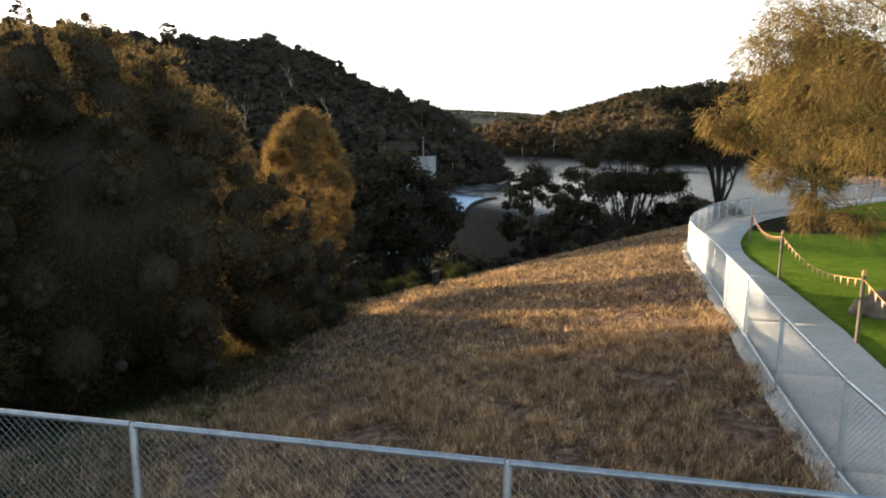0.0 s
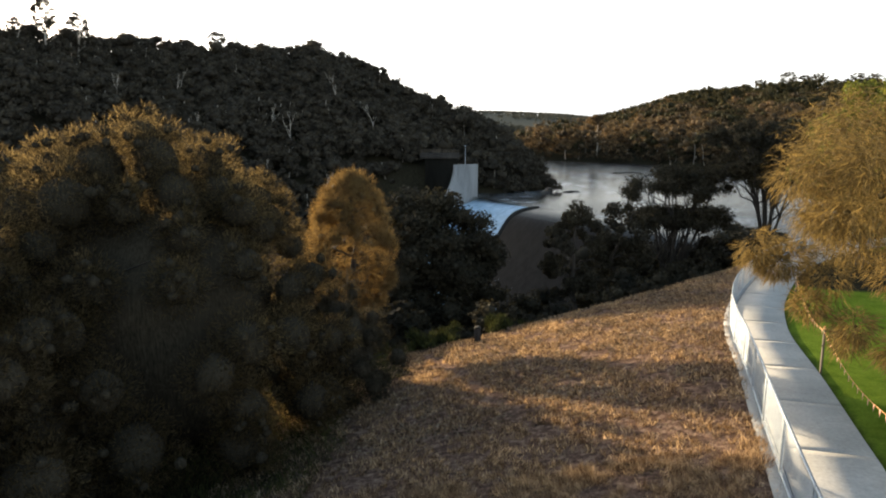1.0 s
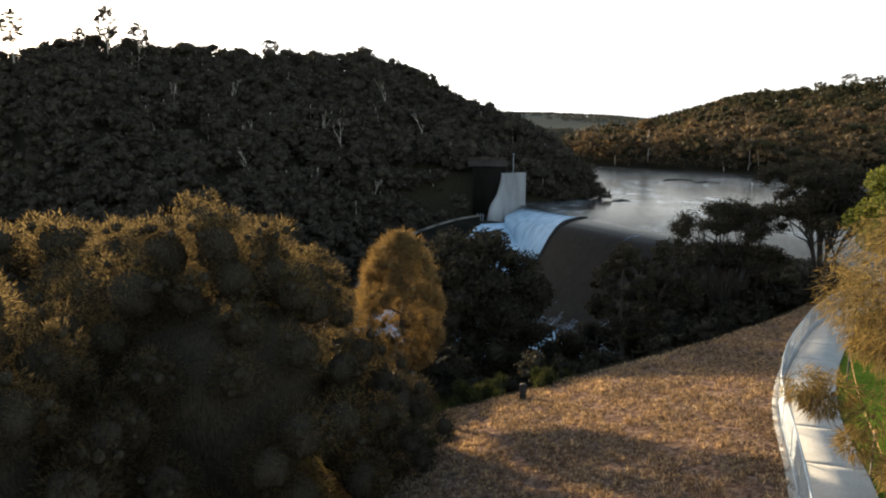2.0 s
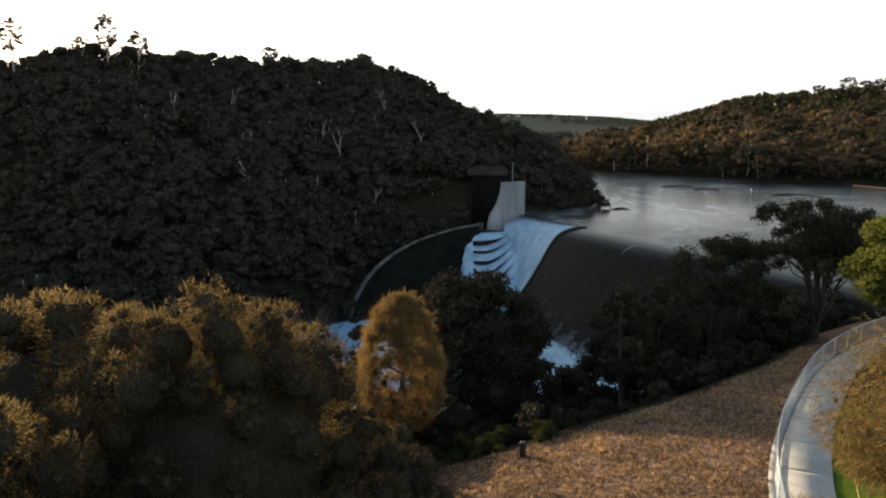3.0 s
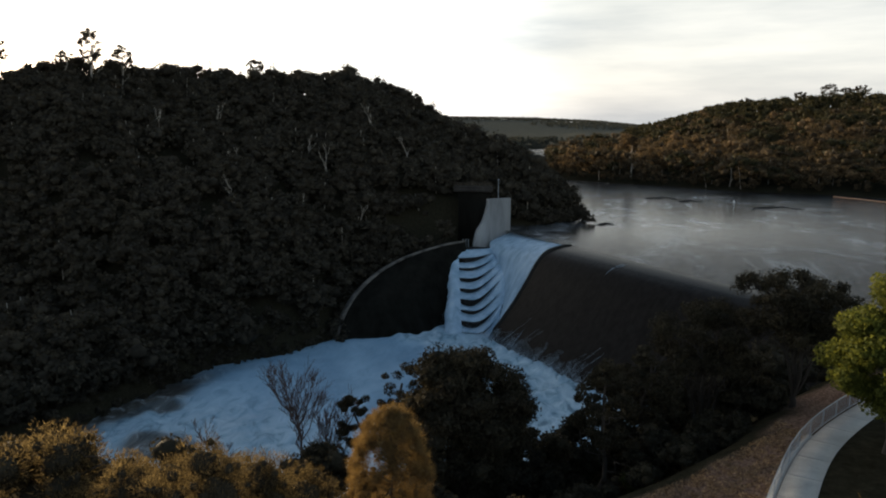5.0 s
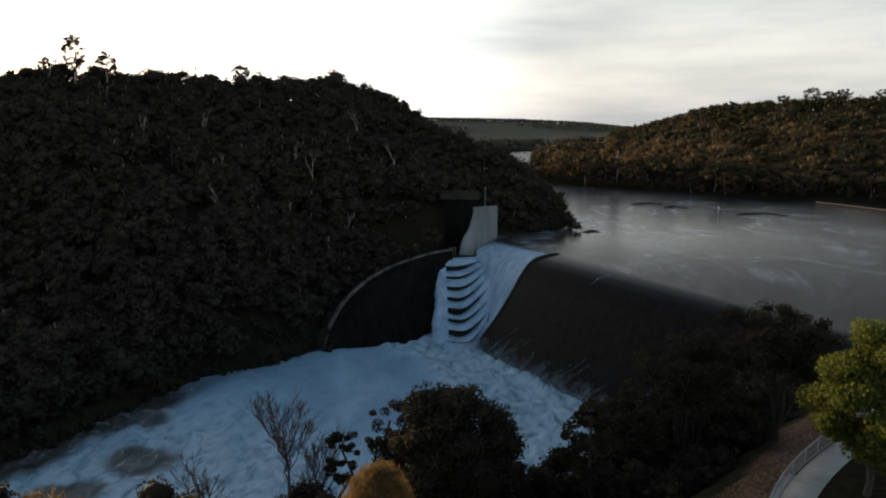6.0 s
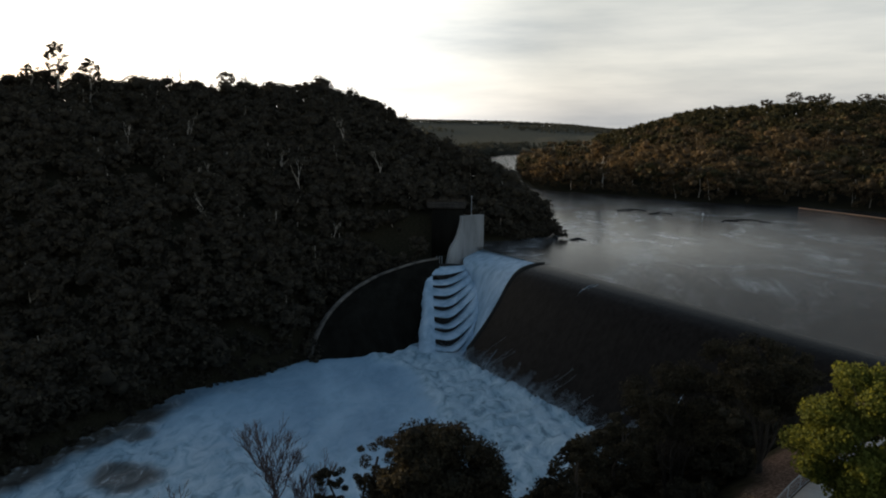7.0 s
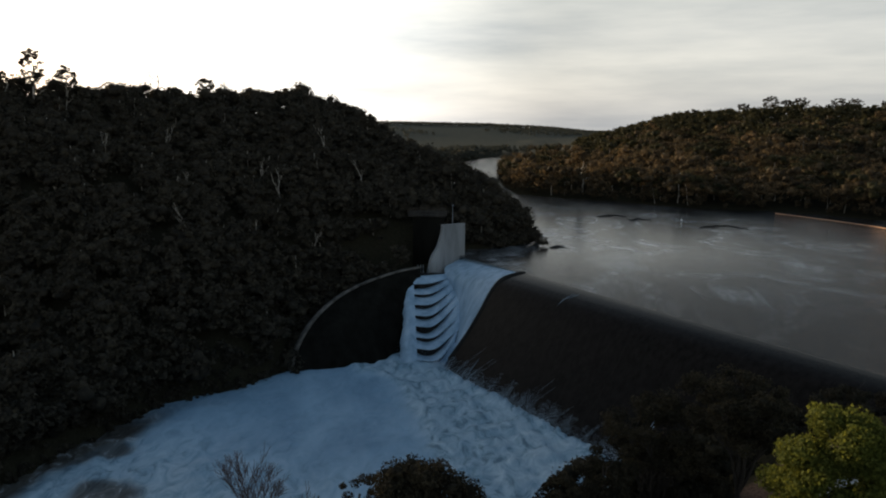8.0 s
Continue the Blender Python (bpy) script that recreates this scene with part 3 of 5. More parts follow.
def build_spray():
    """Feathery plumes of droplets thrown up along the foot of the spillway."""
    g = np.random.default_rng(41)
    bag = Bag()
    for k in range(260):
        s, d = g.uniform(-3, 82), 25.9 + g.normal(0, 0.9)
        if k < 60:
            s, d = g.uniform(-26, 2), 27 + g.normal(0, 2.0)
        q = np.array(dam_point(s, d, -25.0))
        up = g.uniform(0.5, 1.0) ** 2 * (1.7 if k % 5 else 2.8)
        n = int(45 + 30 * up)
        t = g.random(n)
        lean = np.array([DAM_N[0] * -0.7, DAM_N[1] * -0.7, 1.0]) + np.append(g.normal(0, 0.3, 2), 0)
        p = q + lean * (up * t)[:, None] + g.normal(0, 0.55, (n, 3)) * (1.1 - 0.5 * t)[:, None]
        leaves(bag, p, 0.15, g)
    # a thin mist of droplets flung up the foot of the face, with a few longer streaks
    for k in range(170):
        s, d = g.uniform(-1, 78), 26.4 + g.normal(0, 0.5)
        long, slant = (g.uniform(1.0, 3.6), g.uniform(0.1, 0.8)) if k % 14 else (g.uniform(4.5, 7.0), 0.75)
        n = int(70 * long) if k % 14 else 260
        t = g.random(n) ** 1.5
        wide = (1.1 if k % 14 else 0.3) * (1 - 0.75 * t)
        dd = d - long * t
        ss = s + long * slant * t + g.normal(0, 1, n) * wide
        z = np.interp(dd, [q[0] for q in PROFILE], [q[1] for q in PROFILE]) + 0.1 + np.abs(g.normal(0, 0.45, n)) * (1 - t)
        p = np.column_stack([DAM_A[0] + DAM_U[0] * ss + DAM_N[0] * dd, DAM_A[1] + DAM_U[1] * ss + DAM_N[1] * dd, np.maximum(z, -25.2)])
        leaves(bag, p, 0.1, g)
    tagged(new("spray", bag.mesh("spray", SPRAY)), "feathery white spray along the foot of the spillway", "spray", kind="stuff")


build_river()


# ---- the dam ----
PROFILE = [(-7, -5), (-2.5, -0.5), (-0.6, 0.01), (3, -0.35), (5.5, -0.95), (7.9, -2.1), (10.8, -5.2), (13.7, -9.6), (17.6, -14.9),
           (21, -18.9), (24.5, -22.6), (28, -27.5)]


def dam_point(s, d, z):
    q = DAM_A + DAM_U * s + DAM_N * d
    return (float(q[0]), float(q[1]), float(z))


def build_dam():
    dam = tagged(thing("dam", dam_point(30, 10, -25)), "concrete gravity dam with water running over its curved spillway", "dam", kind="structure")
    inv = Matrix.Translation(dam.location).inverted()

    def add(name, me, label="", under=None, kind=""):
        if under is None:
            me.transform(inv)
        else:
            me.transform(inv)
        return part(name, me, under or dam, label, kind)

    # the long spillway, in lifts parted by joints that run down the face
    prof = smooth_line(PROFILE, 46)
    edges = [0.9, 27.5, 54, 81, 108, 135, 150]
    for s0, s1 in zip(edges[:-1], edges[1:]):
        ss = np.linspace(s0 + 0.02, s1 - 0.02, 26)
        v = [dam_point(s, d, z) for s in ss for d, z in prof]
        bag = Bag()
        bag.add(v, grid_faces(len(ss), len(prof))[:, ::-1])
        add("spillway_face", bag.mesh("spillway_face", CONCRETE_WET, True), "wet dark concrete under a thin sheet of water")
    # solid body under the face
    bag = Bag()
    for s0, s1 in ((0.4, 150.0),):
        ring = [(d - 0.5, z - 0.6) for d, z in prof] + [(-7, -30)]
        v = [dam_point(s, d, z) for s in (s0, s1) for d, z in ring]
        k = len(ring)
        bag.add(v, [(i, (i + 1) % k, k + (i + 1) % k, k + i) for i in range(k)])
    add("dam_body", bag.mesh("dam_body", CONCRETE_DARK), "stained concrete")
    # long threads of white water on the dark face
    for s, d0, d1 in ((11, 21.5, 26.5), (27.5, 2.5, 8.5), (28.6, 2.0, 6.0), (70, 15.5, 22.5), (70.6, 18, 23.5), (12.2, 24, 26.8)):
        q = np.array([(d, np.interp(d, prof[:, 0], prof[:, 1]) + 0.06) for d in np.linspace(d0, d1, 12)])
        wide = 0.07 * np.sin(np.linspace(0.15, 3.0, 12))
        bag = Bag()
        bag.add([dam_point(s + k * w, d, z) for (d, z), w in zip(q, wide) for k in (-1, 1)], grid_faces(12, 2))
        add("water_thread", bag.mesh("water_thread", CHUTE_WATER, True), "thin white thread of water")
    # the wall that parts the spillway from the side chute
    top = smooth_line([(-2.5, 0.35), (0, 0.5), (4.8, -0.15), (7.9, -1.55), (10.8, -4.65), (13.7, -9.05), (17.6, -14.35), (21, -18.3), (24.5, -22.0)], 40)
    bag = Bag()
    v = []
    for d, z in top:
        v += [dam_point(-0.4, d, z - 3), dam_point(-0.3, d, z), dam_point(0.3, d, z), dam_point(0.45, d, z - 3)]
    f = [(4 * i + a, 4 * i + 4 + a, 4 * i + 4 + b, 4 * i + b) for i in range(len(top) - 1) for a, b in ((0, 1), (1, 2), (2, 3))]
    bag.add(v, f + [(0, 1, 2, 3), (len(v) - 1, len(v) - 2, len(v) - 3, len(v) - 4)])
    add("dividing_wall", bag.mesh("dividing_wall", CONCRETE_DARK), "dark wet dividing wall")

    # the side chute: white water that drops from the crest between the dividing wall and the tall training wall
    left = smooth_line([(-1.6, 241, -0.2), (-5.2, 238.0, -1.6), (-8.6, 234.6, -3.2), (-8.4, 230.5, -5.2), (-6.2, 227.0, -7.6), (-4.4, 222.0, -10.4),
                        (-3.4, 214.5, -15.0), (-4.2, 208.0, -20.4), (-6.0, 202.0, -26.0)], 60)
    right = np.array([dam_point(-0.4, d, z) for d, z in smooth_line(PROFILE[2:], 60)])
    cols = 24
    t = np.linspace(0, 1, cols)[None, :, None]
    V = left[:, None] * (1 - t) + right[:, None] * t
    V[:, :, 2] -= 0.9 * np.sin(np.pi * t[:, :, 0]) * np.linspace(0, 1, 60)[:, None] ** 0.5
    g = np.random.default_rng(3)
    V[1:-1, 1:-1, 2] += g.normal(0, 0.015, (58, cols - 2))
    bag = Bag()
    bag.add(V.reshape(-1, 3), grid_faces(60, cols))
    add("chute", bag.mesh("chute", CHUTE_WATER, True), "sheet of white water racing down the side chute")

    # steps of the side chute: water pours from ledge to ledge over dark risers that fade out towards the chute
    count = 9
    cols = 22
    lip_rows, foot_rows = [], []
    tips = smooth_line([(-8.0, 231.3, -4.9), (-6.6, 229.5, -6.6), (-4.9, 225.5, -8.9), (-3.7, 220.3, -10.9), (-3.1, 213.0, -15.4), (-4.6, 207.6, -20.7)], count)
    for k in range(count):
        q = k / (count - 1)
        a = np.array([-19.6 + 3.9 * q, 227.3 - 26.0 * q, -4.3 - 20.2 * q])
        m = a + np.array([6.2, 0.9 - 1.2 * q, 0.35])
        lip = smooth_line([a, m, tips[k]], cols)
        u = np.linspace(0, 1, cols)
        tall = (0.9, 1.9, 1.3, 1.6, 1.6, 2.4, 1.5, 2.4, 1.7)[k] * np.sin(np.pi * np.clip(u * 1.02 + 0.06, 0, 1)) ** 0.55 * (1 - u) ** 0.35
        foot = lip - np.stack([0.35 * tall, -0.55 * tall, tall * 1.25], 1)
        lip_rows.append(lip)
        foot_rows.append(foot)
    for k in range(count):
        # riser
        bag = Bag()
        bag.add(np.concatenate([lip_rows[k], foot_rows[k]]), grid_faces(2, cols))
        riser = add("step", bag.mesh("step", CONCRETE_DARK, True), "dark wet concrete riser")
        # water over the tread, up to the next lip, thick and rounded at its edge
        nxt = lip_rows[k + 1] if k + 1 < count else foot_rows[k] + np.array([0.6, -2.0, -2.2])
        rows = [foot_rows[k] * (1 - w) + nxt * w + np.array([0, 0, 0.22 * math.sin(math.pi * w)]) for w in np.linspace(0, 1, 6)]
        rows.append(nxt + np.array([0.03, -0.12, -0.22]))
        V = np.array(rows)
        V[1:-1, :, 2] += g.normal(0, 0.05, V[1:-1, :, 2].shape)
        bag = Bag()
        bag.add(V.reshape(-1, 3), grid_faces(len(rows), cols))
        add("water_sheet", bag.mesh("water_sheet", CHUTE_WATER, True), "white water over a ledge")
    # column of falling water on the outer side of the steps
    rows = []
    for q in np.linspace(-0.03, 1.06, 60):
        a = np.array([-19.7 + 3.3 * q, 227.6 - 26.0 * q, -4.3 - 20.2 * q])
        bulge = 0.5 * math.sin(q * 60) + g.normal(0, 0.25)
        wide = 2.2 * math.exp(-((q + 0.03) / 0.12) ** 2) + 0.35 * math.sin(q * 9 + 1) - 1.9 * step01(q, 0.55, 0.75)
        rows.append([a + np.array([0.9, 0.2, 0.15 + 0.1 * bulge]), a + np.array([-0.6, -0.3, 0.35 + 0.2 * bulge]),
                     a + np.array([-1.5 + 0.7 * wide, -0.2, 0.3]), a + np.array([-2.2 - 0.3 * bulge - 0.4 * q + 0.7 * wide, 0.3, -0.5]), a + np.array([-2.6 - 0.35 * bulge - 0.4 * q + 0.7 * wide, 0.8, -2.4])])
    bag = Bag()
    bag.add(np.array(rows).reshape(-1, 3), grid_faces(60, 5)[:, ::-1])
    add("water_curtain", bag.mesh("water_curtain", CHUTE_WATER, True), "curtain of falling white water")

    # tall training wall beside the chute, its downstream edge sloping forward to the foot
    edge = smooth_line([(5.8, 10.9), (6.1, 8.2), (7.7, 3.6), (9.9, 0.4), (11.2, -4.6)], 16)
    ring = [(-2.9, -6), (-2.9, 10.9)] + [tuple(q) for q in edge] + [(11.4, -12), (-2.9, -12)]
    bag = Bag()
    for s0, s1 in ((-34.6, -33.2),):
        v = [dam_point(s, d, z) for s in (s0, s1) for d, z in ring]
        k = len(ring)
        bag.add(v, [(i, (i + 1) % k, k + (i + 1) % k, k + i) for i in range(k)])
        me = bag.mesh("training_wall", CONCRETE)
        bm = bmesh.new()
        bm.from_mesh(me)
        bm.verts.ensure_lookup_table()
        bm.faces.new([bm.verts[i] for i in range(k)])
        bm.faces.new([bm.verts[k + i] for i in reversed(range(k))])
        bmesh.ops.recalc_face_normals(bm, faces=bm.faces[:])
        bm.to_mesh(me)
        bm.free()
    add("training_wall", me, "tall pale concrete training wall")
    return dam


build_dam()
build_spray()


def build_curved_wall():
    """The curved retaining wall on the far side of the basin, with a worn pale coping."""
    line = smooth_line([(-16.5, 229.0, -2.7), (-22, 227.0, -3.4), (-29, 223.5, -5.0), (-36, 219, -7.3), (-42, 213, -10.4), (-46.6, 205, -14.6), (-49, 196.5, -19.4), (-50, 191, -25.0)], 60)
    wall = tagged(thing("retaining_wall", (-40, 215, -26)), "curved dark concrete retaining wall with a worn pale coping", "wall", kind="structure")
    inv = Matrix.Translation(wall.location).inverted()
    t = np.gradient(line[:, :2], axis=0)
    t /= np.linalg.norm(t, axis=1)[:, None]
    nrm = np.stack([t[:, 1], -t[:, 0]], 1)       # towards the hill
    # the face leans out to the water's edge
    foot = smooth_line([(-15.5, 219), (-19, 211.5), (-22.5, 207), (-27, 200), (-32.5, 194), (-38, 192.6), (-44, 191.5), (-50, 189)], 60)
    rows = []
    for u in np.linspace(0, 1, 7):
        bow = u ** 0.62
        xy = line[:, :2] * (1 - bow) + foot * bow
        z = line[:, 2] * (1 - u) - 27.5 * u
        rows.append(np.column_stack([xy, z]))
    bag = Bag()
    bag.add(np.array(rows).reshape(-1, 3), grid_faces(7, 60))
    back = np.column_stack([line[:, :2] + nrm * 1.2, line[:, 2]])
    bag.add(np.concatenate([rows[0], back]), grid_faces(2, 60))
    bag.add(np.concatenate([back, back * (1, 1, 0) + (0, 0, -30)]), grid_faces(2, 60))
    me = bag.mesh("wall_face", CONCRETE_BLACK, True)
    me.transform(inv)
    part("wall_face", me, wall, "black battered face")
    v = []
    for p, q in zip(line, nrm):
        for o, z in ((-0.2, p[2] + 0.02), (-0.2, p[2] + 0.42), (1.3, p[2] + 0.42), (1.3, p[2] + 0.02)):
            v.append((p[0] + q[0] * o, p[1] + q[1] * o, z))
    f = [(4 * i + a, 4 * i + b, 4 * i + 4 + b, 4 * i + 4 + a) for i in range(len(line) - 1) for a, b in ((0, 1), (1, 2), (2, 3))]
    bag = Bag()
    bag.add(v, f + [(0, 3, 2, 1), (len(v) - 4, len(v) - 3, len(v) - 2, len(v) - 1)])
    me = bag.mesh("coping", CONCRETE_COPING)
    me.transform(inv)
    part("coping", me, wall, "worn pale coping")


build_curved_wall()


def build_deck():
    """The access deck behind the training wall, with its rail and a lamp mast."""
    deck = tagged(thing("access_deck", (-14.6, 244, 0)), "stained concrete access deck on a pier behind the training wall", "deck")
    bag = Bag()
    box(bag, (-7.2, -1.6, 12.4), (5.9, 1.6, 13.6))
    for y in (-1.6, 1.35):
        box(bag, (-7.2, y, 13.604), (5.9, y + 0.25, 14.3))
    part("slab", bag.mesh("slab", CONCRETE_STAIN), deck)
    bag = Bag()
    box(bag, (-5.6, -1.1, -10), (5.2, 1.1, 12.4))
    # the black colour stands in for shadow on the pier's side
    part("pier", bag.mesh("pier", CONCRETE_BLACK), deck, "pier wall coloured black for its shadowed side")
    for y in (-1.5, 1.5):
        bag = Bag()
        for z in (14.8, 15.3):
            tube(bag, [(-7.1, y, z), (5.8, y, z)], 0.05, 6)
        for x in np.linspace(-7.0, 5.7, 7):
            tube(bag, [(x, y, 14.25), (x, y, 15.3)], 0.05, 6)
        part("rail", bag.mesh("rail", STAKE), deck, "rusty steel hand rail")
    mast = tagged(thing("lamp_mast", (-6.5, 239.5, 10.6)), "slim pale lamp mast on the training wall", "mast")
    bag = Bag()
    tube(bag, [(0, 0, 0), (0, 0, 6.3)], [0.12, 0.07], 8)
    part("pole", bag.mesh("pole", GALVANISED), mast)
    bag = Bag()
    box(bag, (-0.35, -0.12, 6.22), (0.35, 0.12, 6.42))
    part("lamp_head", bag.mesh("lamp_head", GALVANISED), mast)
    for k, x in enumerate((-17.6, -16.6, -15.8, -13.9)):
        post = tagged(thing("bollard", (x, 231.5 - 0.25 * k, -4.6)), "short pale steel post on the wall's end", "post", "posts on the wall's end")
        bag = Bag()
        tube(bag, [(0, 0, -1.5), (0, 0, 2.6)], 0.14, 8)
        part("post_shaft", bag.mesh("post_shaft", GALVANISED), post)


build_deck()


def build_boom():
    """A floating debris boom on the lake."""
    boom = tagged(thing("debris_boom", (154.7, 369, 0)), "weathered orange floating debris boom on the water", "boom")
    line = smooth_line([(154.7, 369), (167, 348), (178.4, 326), (182, 315), (190, 285)], 44)
    bag0 = Bag()
    tube(bag0, [(-1.3, 0, 0.12), (-1.1, 0, 0.3), (1.1, 0, 0.3), (1.3, 0, 0.12)], [0.08, 0.28, 0.28, 0.08], 8)
    me = bag0.mesh("float", BOOM_FLOAT, True)
    for a, b in zip(line[:-1], line[1:]):
        c, d = (a + b) / 2, b - a
        ob = part("float", me, boom)
        ob.location = (c[0] - 154.7, c[1] - 369, 0)
        ob.rotation_euler = (0, 0, math.atan2(d[1], d[0]))


build_boom()


DEBRIS, _n, _l, _b = material("waterlogged_timber", (0.02, 0.016, 0.013), 0.8)


def build_debris():
    """Half-sunk rafts of drift, a log and a small marker buoy on the lake."""
    g = np.random.default_rng(51)
    for x, y, length, label in ((68.0, 353.0, 14.0, "dark raft of drift wood on the water"), (79.0, 340.0, 9.0, "dark raft of drift wood on the water"),
                                (109.0, 320.0, 20.0, "long dark raft of drift wood on the water"), (31.0, 258.5, 5.0, "dark log lying in the water off the point")):
        bag = Bag()
        for _ in range(int(length * 5)):
            u = g.uniform(-0.5, 0.5)
            c = np.array([u * length, g.normal(0, 1.6) * (1 - 1.6 * u * u) - 1.6 * length * u * u + 2.0 * math.sin(7 * u), 0.06])
            w = np.array([g.normal(1, 0.3), g.normal(0, 0.3), 0]) * g.uniform(0.4, 1.4)
            tube(bag, [c - w, c, c + w], [0.05, g.uniform(0.12, 0.26), 0.05], 6)
        ob = tagged(new("drift_wood", bag.mesh("drift_wood", DEBRIS, True)), label, "drift wood", kind="stuff")
        ob.location = (x, y, 0)
    buoy = tagged(thing("buoy", (98.6, 338, 0)), "small white marker buoy on the water", "buoy")
    bag = Bag()
    lump(bag, (0, 0, 0.2), (0.45, 0.45, 0.4), g, BALL2, 0.0)
    part("float", bag.mesh("float", BUOY_WHITE, True), buoy)
    bag = Bag()
    tube(bag, [(0, 0, 0.5), (0, 0, 1.1)], 0.06, 6)
    part("stem", bag.mesh("stem", BUOY_WHITE), buoy)


BUOY_WHITE = plain_cloth("white_buoy", (0.8, 0.8, 0.78))
build_debris()


# ---- path and fences ----
def offset_line(line, off):
    t = np.gradient(line, axis=0)
    t /= np.linalg.norm(t, axis=1)[:, None]
    return line + np.stack([t[:, 1], -t[:, 0]], 1) * off


def build_path():
    path = tagged(thing("path", (5, 12, 20)), "pale concrete footpath curving along the lawn", "path", kind="structure")
    step = np.concatenate([[0], np.cumsum(np.hypot(*np.diff(FENCE_LINE, axis=0).T))])
    where = np.arange(0, step[-1], 0.25)
    line = np.stack([np.interp(where, step, FENCE_LINE[:, k]) for k in (0, 1)], 1)
    a, b = offset_line(line, 0.12), offset_line(line, 1.76)
    per = 12
    for i in range(0, len(line) - per - 1, per):
        v = []
        for j in range(i, i + per + 1):
            k = 0.012 if j == i else (-0.012 if j == i + per else 0)
            q = a[j], b[j]
            for p in q:
                z = float(path_height(p[1]))
                d = line[min(j + 1, len(line) - 1)] - line[j]
                d = d / np.linalg.norm(d) * k
                v += [(p[0] + d[0] - 5, p[1] + d[1] - 12, z - 0.15 - 20), (p[0] + d[0] - 5, p[1] + d[1] - 12, z + 0.05 - 20)]
        f = []
        for j in range(per):
            o = 4 * j
            f += [(o + 1, o + 3, o + 7, o + 5), (o, o + 1, o + 5, o + 4), (o + 3, o + 2, o + 6, o + 7)]
        f += [(0, 2, 3, 1), (4 * per, 4 * per + 1, 4 * per + 3, 4 * per + 2)]
        bag = Bag()
        bag.add(v, f)
        part("slab", bag.mesh("slab", PATH_CONCRETE), path)


build_path()


def build_edging():
    """A narrow concrete mowing strip under the fence."""
    line = FENCE_LINE[:95]
    a, b = offset_line(line, -0.2), offset_line(line, 0.09)
    v = []
    for p, q in zip(a, b):
        z = float(path_height(p[1]))
        v += [(p[0], p[1], z - 0.2), (p[0], p[1], z + 0.035), (q[0], q[1], z + 0.035), (q[0], q[1], z - 0.2)]
    f = [(4 * i + j, 4 * i + j + 1, 4 * i + 5 + j, 4 * i + 4 + j) for i in range(len(line) - 1) for j in range(3)]
    bag = Bag()
    bag.add(v, f + [(0, 3, 2, 1)])
    tagged(new("edging", bag.mesh("edging", PATH_CONCRETE)), "narrow concrete strip under the fence", "edging", kind="structure")


build_edging()


def build_fence(name, line, label, height=1.08):
    """A chain-link fence: steel posts, top and bottom rails, and wire mesh in each bay."""
    base = np.array([line[0][0], line[0][1], float(path_height(line[0][1]))])
    fence = tagged(thing(name, tuple(base)), label, "fence")
    pts = [np.array([p[0], p[1], float(path_height(p[1])) if name != "boundary_fence" else 20.39]) - base for p in line]
    post = Bag()
    tube(post, [(0, 0, -0.8), (0, 0, height - 0.01), (0, 0, height + 0.03)], [0.03, 0.03, 0.012], 10)
    post_me = post.mesh("post", GALVANISED, True)
    for p in pts:
        part("post", post_me, fence).location = tuple(p)
    for a, b in zip(pts[:-1], pts[1:]):
        for z, r, nm in ((height, 0.027, "top_rail"), (0.1, 0.02, "bottom_rail")):
            bag = Bag()
            d = (b - a) / np.linalg.norm(b - a) * 0.02
            tube(bag, [a + d + (0, 0, z), b - d + (0, 0, z)], r, 8)
            part(nm, bag.mesh(nm, GALVANISED, True), fence)
        # woven wire: two sets of slanting strands
        bag = Bag()
        long, tall, cell = float(np.linalg.norm(b - a)), height - 0.14, 0.075
        u = (b - a) / long
        starts = np.arange(-tall, long, cell)
        for way in (1, -1):
            x0, x1 = np.maximum(starts, 0), np.minimum(starts + tall, long)
            z0, z1 = x0 - starts, x1 - starts
            if way < 0:
                z0, z1 = tall - z0, tall - z1
            n = len(starts)
            side = np.array([-u[1], u[0], 0])
            ring = [side * 0.0022 * way, np.array([0, 0, 0.003]), -side * 0.0022]
            P0 = a + u * x0[:, None] + np.array([0, 0, 1.0]) * (z0[:, None] + 0.12)
            P1 = a + u * x1[:, None] + np.array([0, 0, 1.0]) * (z1[:, None] + 0.12)
            v = np.stack([P0 + r for r in ring] + [P1 + r for r in ring], 1).reshape(-1, 3)
            o = np.arange(n)[:, None] * 6
            f = np.concatenate([o + np.array([0, 1, 4, 3]), o + np.array([1, 2, 5, 4]), o + np.array([2, 0, 3, 5])])
            bag.add(v, f)
        part("wire_mesh", bag.mesh("wire_mesh", GALVANISED), fence, "woven wire mesh")
    return fence


def posts_along(line, gap):
    step = np.concatenate([[0], np.cumsum(np.hypot(*np.diff(line, axis=0).T))])
    return [np.array([np.interp(w, step, line[:, k]) for k in (0, 1)]) for w in np.arange(0, step[-1], gap)]


build_fence("path_fence", posts_along(FENCE_LINE[FENCE_LINE[:, 1] > 3.95], 2.45), "galvanised chain-link fence along the concrete footpath")
build_fence("boundary_fence", [(3.36 - 2.89 * k, 4.08 + 0.592 * k) for k in range(5)], "galvanised chain-link fence across the grassy bank")


# ---- trees ----
def ground_at(x, y):
    return float(land(np.array([x]), np.array([y]))[0])


